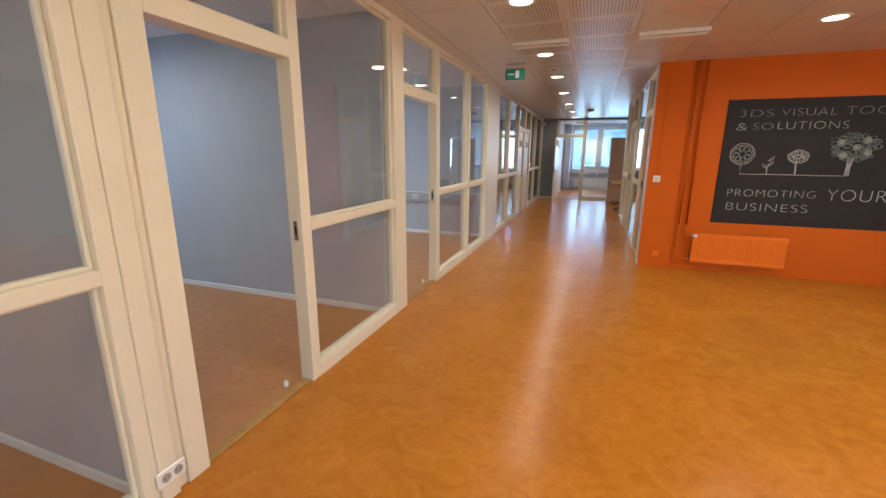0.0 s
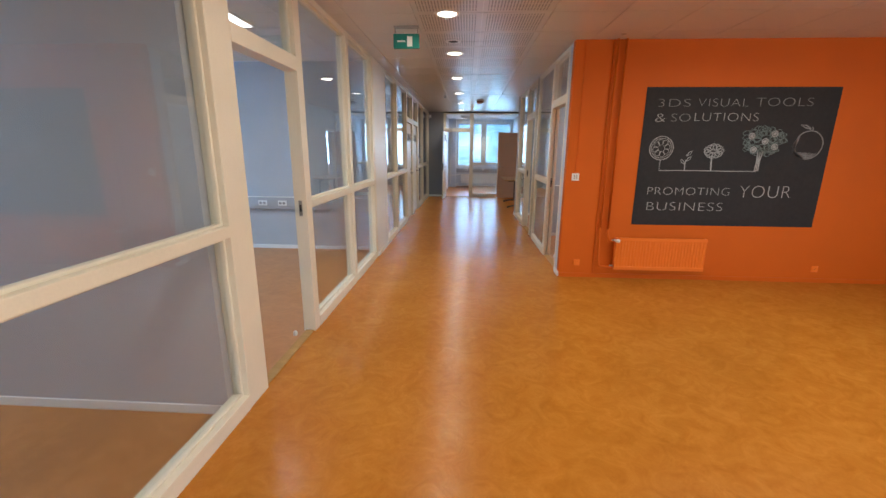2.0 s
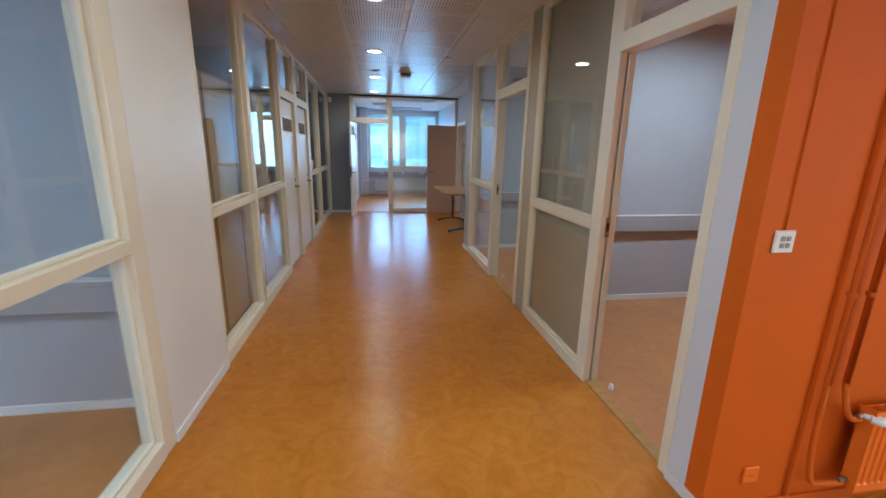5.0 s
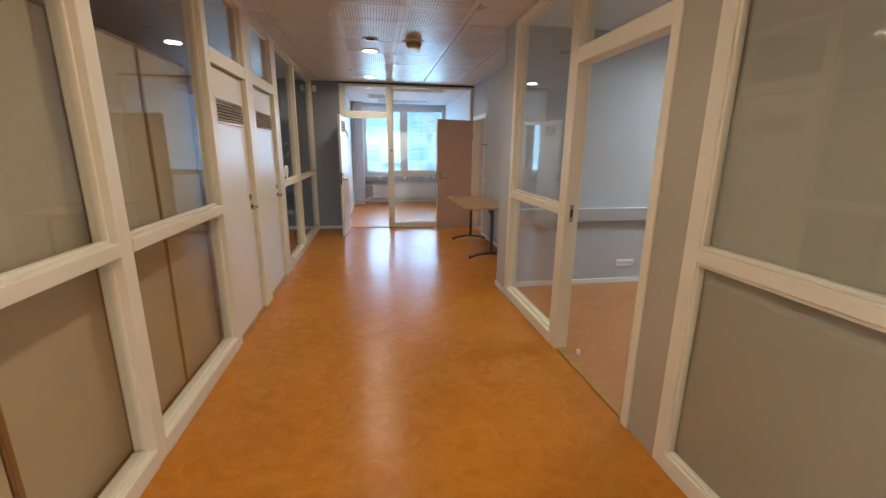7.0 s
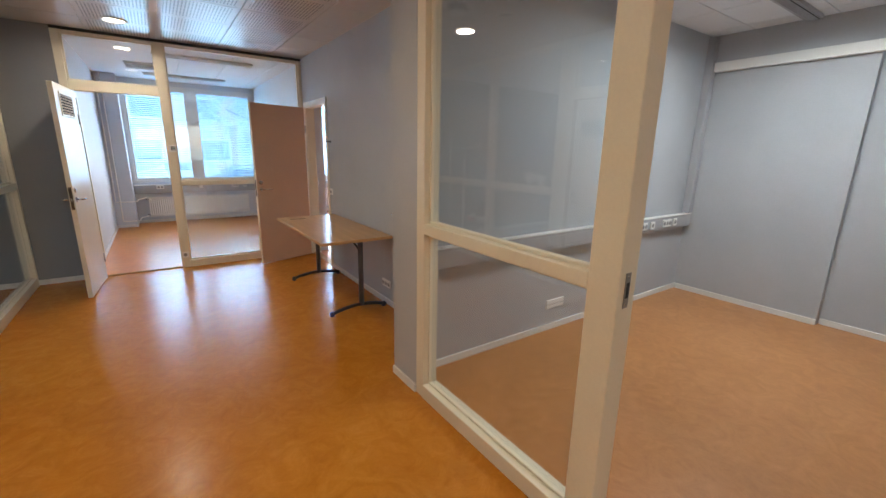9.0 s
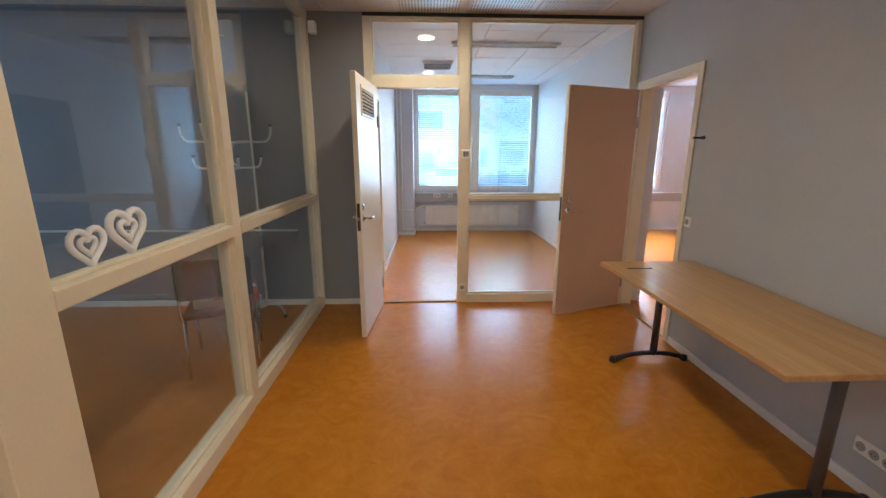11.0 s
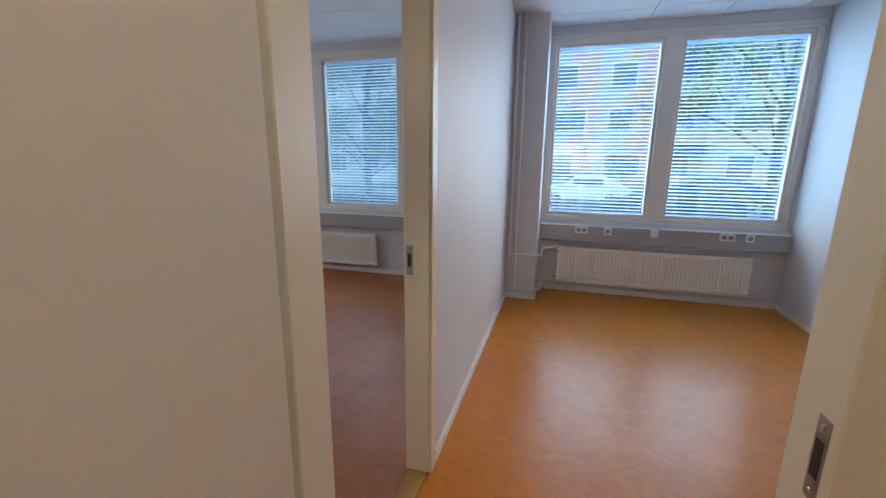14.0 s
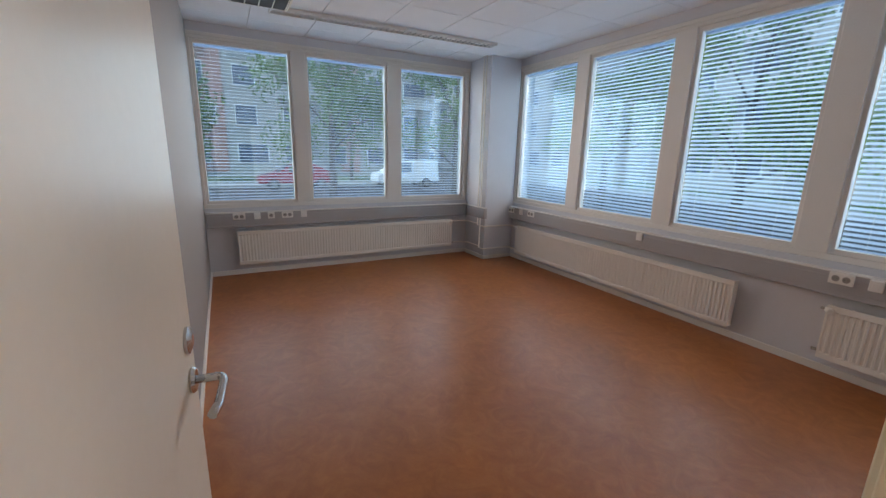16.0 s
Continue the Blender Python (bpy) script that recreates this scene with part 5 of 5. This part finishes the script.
trunking("cable_trunking", "x", 15.035, -1, -5.1, -0.62, 0.60, 0.765, 0.07, "cable trunking along the wall, in the wall's shade-darkened grey", GREY_SHADED)
pipe("wall_conduit", [(-0.985, 15.025, 0.055), (-0.985, 15.025, 2.0)], 0.010, RADW, "thin white conduit up the shade-darkened grey wall", [(-0.985, 15.025, 0.29), (-0.985, 15.025, 1.785)])

for y, s in ((12.62, 1.25), (12.44, 1.0)):
    hb = thing("heart_ornament", pose(-0.46, y, 1.10, 0, 0, 90), "white openwork heart ornament on the screen's rail", "ornament", "heart ornaments")
    pts = [Vector((0.0042 * s * 16 * math.sin(q) ** 3, 0, 0.085 * s + 0.0042 * s * (13 * math.cos(q) - 5 * math.cos(2 * q) - 2 * math.cos(3 * q) - math.cos(4 * q)))) for q in (2 * math.pi * k / 28 for k in range(29))]
    part("outer_heart", tube(pts, 0.010 * s, 8), PAPER, hb, bevel=0)
    part("inner_heart", tube([Vector((p.x * 0.45, 0, 0.085 * s + (p.z - 0.085 * s) * 0.45)) for p in pts], 0.008 * s, 8), PAPER, hb, bevel=0)
    part("stand", boxes((-0.03 * s, 0.03 * s, -0.014, 0.014, 0.0, 0.012)), PAPER, hb)
rc = thing("red_card", pose(0.125, 14.62, 1.40, 0, 0, -94.5), "red picture card hung on the back of the open door", "picture")
part("card", boxes((-0.07, 0.07, -0.030, -0.026, -0.10, 0.10)), RED, rc, bevel=0.001)
part("motif", lathe([(0.035, 0), (0.034, 0.002)], 16, Matrix.Translation((0, -0.030, 0.01)) @ pose(0, 0, 0, 90)), PAPER, rc, "pale round motif", 0)


# ---- outside ----
GZ = -0.75
ASPHALT = surface("asphalt", (0.055, 0.055, 0.058), 0.9, 0.2, 0.6, 60)
PAVING = surface("light_paving", (0.34, 0.33, 0.31), 0.85, 0.12, 0.8, 40)
GRASSM = surface("lawn", (0.075, 0.13, 0.03), 0.95, 0.3, 1.2, 50)
FACADE = surface("white_render", (0.42, 0.40, 0.375), 0.8, 0.06, 0.7, 30)
PINK = surface("red_brick_render", (0.55, 0.27, 0.21), 0.8, 0.12, 0.7, 30)
WPANE = surface("dark_window_pane", (0.10, 0.14, 0.20), 0.15, 0.1, bump=0.0)
ROOFM = surface("grey_roof_sheet", (0.25, 0.25, 0.26), 0.6, 0.1)
BARK = surface("bark", (0.11, 0.085, 0.06), 0.9, 0.3, 8, 60, 0.3)
TYRE = surface("tyre_rubber", (0.015, 0.015, 0.015), 0.8, 0.2)


def leaf_material():
    m, t, b = nodes_of("leaves")
    rnd = t.nodes.new("ShaderNodeNewGeometry").outputs["Random Per Island"]
    t.links.new(ramp(t, rnd, ((0.0, (0.09, 0.15, 0.03)), (0.5, (0.13, 0.21, 0.04)), (1.0, (0.18, 0.27, 0.06)))), b.inputs["Base Color"])
    b.inputs["Roughness"].default_value = 0.6
    tr, mix = t.nodes.new("ShaderNodeBsdfTranslucent"), t.nodes.new("ShaderNodeMixShader")
    tr.inputs["Color"].default_value = (0.20, 0.34, 0.06, 1)
    mix.inputs["Fac"].default_value = 0.5
    t.links.new(b.outputs[0], mix.inputs[1]), t.links.new(tr.outputs[0], mix.inputs[2])
    t.links.new(mix.outputs[0], t.nodes["Material Output"].inputs["Surface"])
    return m


LEAF = leaf_material()
structure("ground", boxes((-900, 900, -900, 900, GZ - 0.3, GZ)), GRASSM, "open lawn and ground reaching to the horizon", "ground")
structure("road_north", boxes((-120, 120, 29.0, 37.5, GZ + 0.004, GZ + 0.01)), ASPHALT, "grey asphalt street with parked cars", "road")
structure("road_west", boxes((-27.0, -17.5, -80, 29.0, GZ + 0.004, GZ + 0.01)), ASPHALT, "grey asphalt side street", "road")
for nm, a in (("pavement_north", (-17.3, 120, 26.6, 28.98)), ("pavement_far", (-120, 120, 37.52, 41.0)), ("pavement_west", (-17.48, -15.2, -80, 26.58)), ("pavement_west_far", (-30.0, -27.02, -80, 28.9))):
    structure(nm, boxes((*a, GZ, GZ + 0.12)), PAVING, "light paved footway with a raised kerb", "pavement", 0.01)


def apartment(name, m, wide, storeys, label, bays, pink=()):
    """A block of flats facing -y, with storeys of windows and balcony fronts."""
    root = thing(name, m, label, "building", "buildings across the street")
    h = 3.0 * storeys + 0.8
    part("wall", boxes((0, wide, 0.0, 12, 0, h)), FACADE, root, bevel=0)
    part("roof", boxes((-0.4, wide + 0.4, -0.4, 12.4, h, h + 0.35)), ROOFM, root, bevel=0)
    step = wide / bays
    pane = mesh_of("pane", boxes((0, 1.0, -0.02, 0.0, 0, 1.0)), WPANE)
    fr = mesh_of("frame", boxes((-0.08, 1.08, -0.05, -0.021, -0.06, 0.0), (-0.08, 1.08, -0.05, -0.021, 1.0, 1.06), (-0.05, 0.0, -0.05, -0.021, 0, 1.0), (1.0, 1.05, -0.05, -0.021, 0, 1.0)), WHITE)
    for b in range(bays):
        x = b * step
        if b in pink:
            part("coloured_panel", boxes((x + step * 0.5, x + step, -0.06, -0.001, 0.4, h - 0.4)), PINK, root, "red render panel", 0)
        for s in range(storeys):
            z = 1.2 + 3.0 * s
            o = -0.06 if b in pink else 0.0
            w = 1.5 if (b + s) % 3 else 2.2
            win = piece("window", pane, root, Matrix.Translation((x + step * 0.22, o, z)) @ Matrix.Diagonal((w, 1, 1.45, 1)))
            piece("window_frame", fr, win, Matrix())
            if b % 3 == 1:
                part("balcony", boxes((x + step * 0.1, x + step * 0.95, -1.3, -0.08, z - 0.9, z - 0.75), (x + step * 0.1, x + step * 0.95, -1.3, -1.22, z - 0.75, z + 0.15)), FACADE, root, bevel=0)
    return root


apartment("apartment_building", pose(-20, 46, GZ), 34, 5, "white rendered block of flats with dark windows", 9, (5, 6))
apartment("apartment_building", pose(18, 47, GZ), 30, 5, "white and red rendered block of flats", 8, (1, 2))
apartment("apartment_building", pose(-38, -6, GZ, 0, 0, 90), 40, 6, "pinkish rendered block of flats with rows of windows", 11, (1, 4, 5, 8))
apartment("apartment_building", pose(-60, 44, GZ), 32, 4, "white rendered block of flats with dark windows", 8, (3,))


def tree(x, y, h, r, seed, n=6500):
    rnd = random.Random(seed)
    root = thing("street_tree", pose(x, y, GZ), "leafy green street tree in full summer leaf", "tree", "street trees")
    bm = tube([(0, 0, 0), (0.03, 0.02, h * 0.2), (-0.02, 0.05, h * 0.4), (0.05, 0.0, h * 0.75)], 0.13, 9)
    for v in bm.verts:
        k = 1.25 - 0.95 * v.co.z / (h * 0.75)
        v.co.x *= k
        v.co.y *= k
    trunk = part("trunk", bm, BARK, root, bevel=0)
    clumps = []
    for k in range(16):
        a = rnd.uniform(0, 6.28)
        z = h * rnd.uniform(0.36, 0.92)
        q = r * math.sqrt(max(0.05, 1 - ((z / h - 0.6) / 0.42) ** 2)) * rnd.uniform(0.45, 0.95)
        p = Vector((q * math.cos(a), q * math.sin(a), z))
        clumps.append((p, r * rnd.uniform(0.22, 0.42)))
        if k < 9:
            part("limb", tube([(0.0, 0.0, z * 0.62), (p.x * 0.5, p.y * 0.5, z * 0.86), tuple(p)], 0.035, 6), BARK, root, bevel=0)
    vs, fs = [], []
    for i in range(n):
        c, cr = clumps[rnd.randrange(len(clumps))]
        d = Vector((rnd.gauss(0, 1), rnd.gauss(0, 1), rnd.gauss(0, 0.8)))
        p = c + d.normalized() * cr * rnd.uniform(0.35, 1.1)
        u = Vector((rnd.gauss(0, 1), rnd.gauss(0, 1), rnd.gauss(0, 1))).normalized()
        w = u.orthogonal().normalized()
        s = rnd.uniform(0.05, 0.10)
        b = len(vs)
        vs += [p - u * s, p + w * s * 0.5, p + u * s, p - w * s * 0.5]
        fs.append((b, b + 1, b + 2, b + 3))
    me = bpy.data.meshes.new("crown")
    me.from_pydata(vs, [], fs)
    me.materials.append(LEAF)
    ob = new("crown", me)
    ob.parent = root


for i, (x, y, h, r) in enumerate(((-13.2, 13.6, 6.2, 2.2), (-14.0, 18.6, 6.6, 2.5), (-13.0, 22.8, 6.4, 2.3), (-10.5, 27.6, 6.5, 2.4), (-6.0, 27.7, 6.4, 2.5), (-9.5, 41.8, 6.8, 2.4), (5.4, 26.0, 6.6, 2.7), (9.0, 27.0, 6.6, 2.4), (-31, 12, 8, 3), (-31, 24, 8, 3), (-24, 40, 8, 3))):
    tree(x, y, h, r, 11 + i)


def bush(x, y, r, seed):
    rnd = random.Random(seed)
    root = thing("shrub", pose(x, y, GZ), "low green shrub beside the street", "shrub", "shrubs")
    vs, fs = [], []
    for i in range(420):
        d = Vector((rnd.gauss(0, 1), rnd.gauss(0, 1), abs(rnd.gauss(0, 0.8)))).normalized()
        p = Vector((d.x * r, d.y * r, d.z * r * 0.9 + 0.05)) * rnd.uniform(0.55, 1.05)
        u = Vector((rnd.gauss(0, 1), rnd.gauss(0, 1), rnd.gauss(0, 1))).normalized()
        w = u.orthogonal().normalized()
        b = len(vs)
        vs += [p - u * 0.08, p + w * 0.04, p + u * 0.08, p - w * 0.04]
        fs.append((b, b + 1, b + 2, b + 3))
    me = bpy.data.meshes.new("foliage")
    me.from_pydata(vs, [], fs)
    me.materials.append(LEAF)
    ob = new("foliage", me)
    ob.parent = root


for i, (x, y) in enumerate(((1.2, 40.2), (-1.6, 40.4), (3.4, 40.1), (-6.0, 40.3), (7.0, 40.2))):
    bush(x, y, 0.9, 70 + i)


def car(m, paint, label, van=False):
    """A parked car along +x."""
    root = thing("parked_car", m, label, "car", "parked cars")
    body = [(0.0, 0.35), (0.05, 0.75), (1.0, 0.92), (1.75, 1.42), (3.1, 1.45), (3.9, 1.0), (4.2, 0.92), (4.25, 0.4)] if not van else \
        [(0.0, 0.35), (0.05, 0.85), (0.8, 1.0), (1.35, 1.7), (4.3, 1.75), (4.4, 0.4)]
    bm = bmesh.new()
    rows = [[bm.verts.new((x, y * (0.86 if z > 1.0 else 1.0), z)) for x, z in body] for y in (-0.85, 0.85)]
    for i in range(len(body)):
        j = (i + 1) % len(body)
        bm.faces.new((rows[0][i], rows[0][j], rows[1][j], rows[1][i]))
    bm.faces.new(rows[0][::-1]), bm.faces.new(rows[1])
    part("body", bm, paint, root, bevel=0.05)
    zt = 1.38 if not van else 1.6
    for y in (-0.80, 0.80):
        part("side_window", boxes((1.65 if not van else 1.5, 3.0 if not van else 2.3, y - 0.03, y + 0.03, 0.98, zt)), WPANE, root, bevel=0.02)
    part("windscreen", boxes((-0.02, 0.02, -0.66, 0.66, 0, 0.72), m=pose(1.08 if not van else 0.84, 0, 0.95, 0, 52 if not van else 36, 0)), WPANE, root, bevel=0.01)
    for x in (0.8, 3.4):
        for y in (-0.78, 0.78):
            w = part("wheel", lathe([(0.2, -0.1), (0.31, -0.09), (0.31, 0.09), (0.2, 0.1)], 18, Matrix.Translation((x, y, 0.31)) @ pose(0, 0, 0, 90)), TYRE, root, bevel=0)
            part("rim", lathe([(0.19, -0.102), (0.19, 0.102)], 14, Matrix.Translation((x, y, 0.31)) @ pose(0, 0, 0, 90)), STEEL, w, bevel=0)
    return root


CARRED = surface("red_car_paint", (0.45, 0.02, 0.02), 0.25, 0.05, bump=0.0)
CARWHITE = surface("white_car_paint", (0.75, 0.75, 0.74), 0.25, 0.03, bump=0.0)
CARDARK = surface("dark_car_paint", (0.05, 0.06, 0.09), 0.25, 0.05, bump=0.0)
car(pose(-25.6, 17.0, GZ + 0.01, 0, 0, 90), CARRED, "red car parked along the side street")
car(pose(-25.8, 24.0, GZ + 0.01, 0, 0, 90), CARWHITE, "white van parked along the side street", True)
car(pose(-0.5, 36.2, GZ + 0.01), CARWHITE, "white car parked across the street")
car(pose(5.2, 36.2, GZ + 0.01), CARDARK, "dark car parked across the street")
car(pose(2.0, 28.6 + 1.4, GZ + 0.01), CARDARK, "dark car parked along the near kerb")
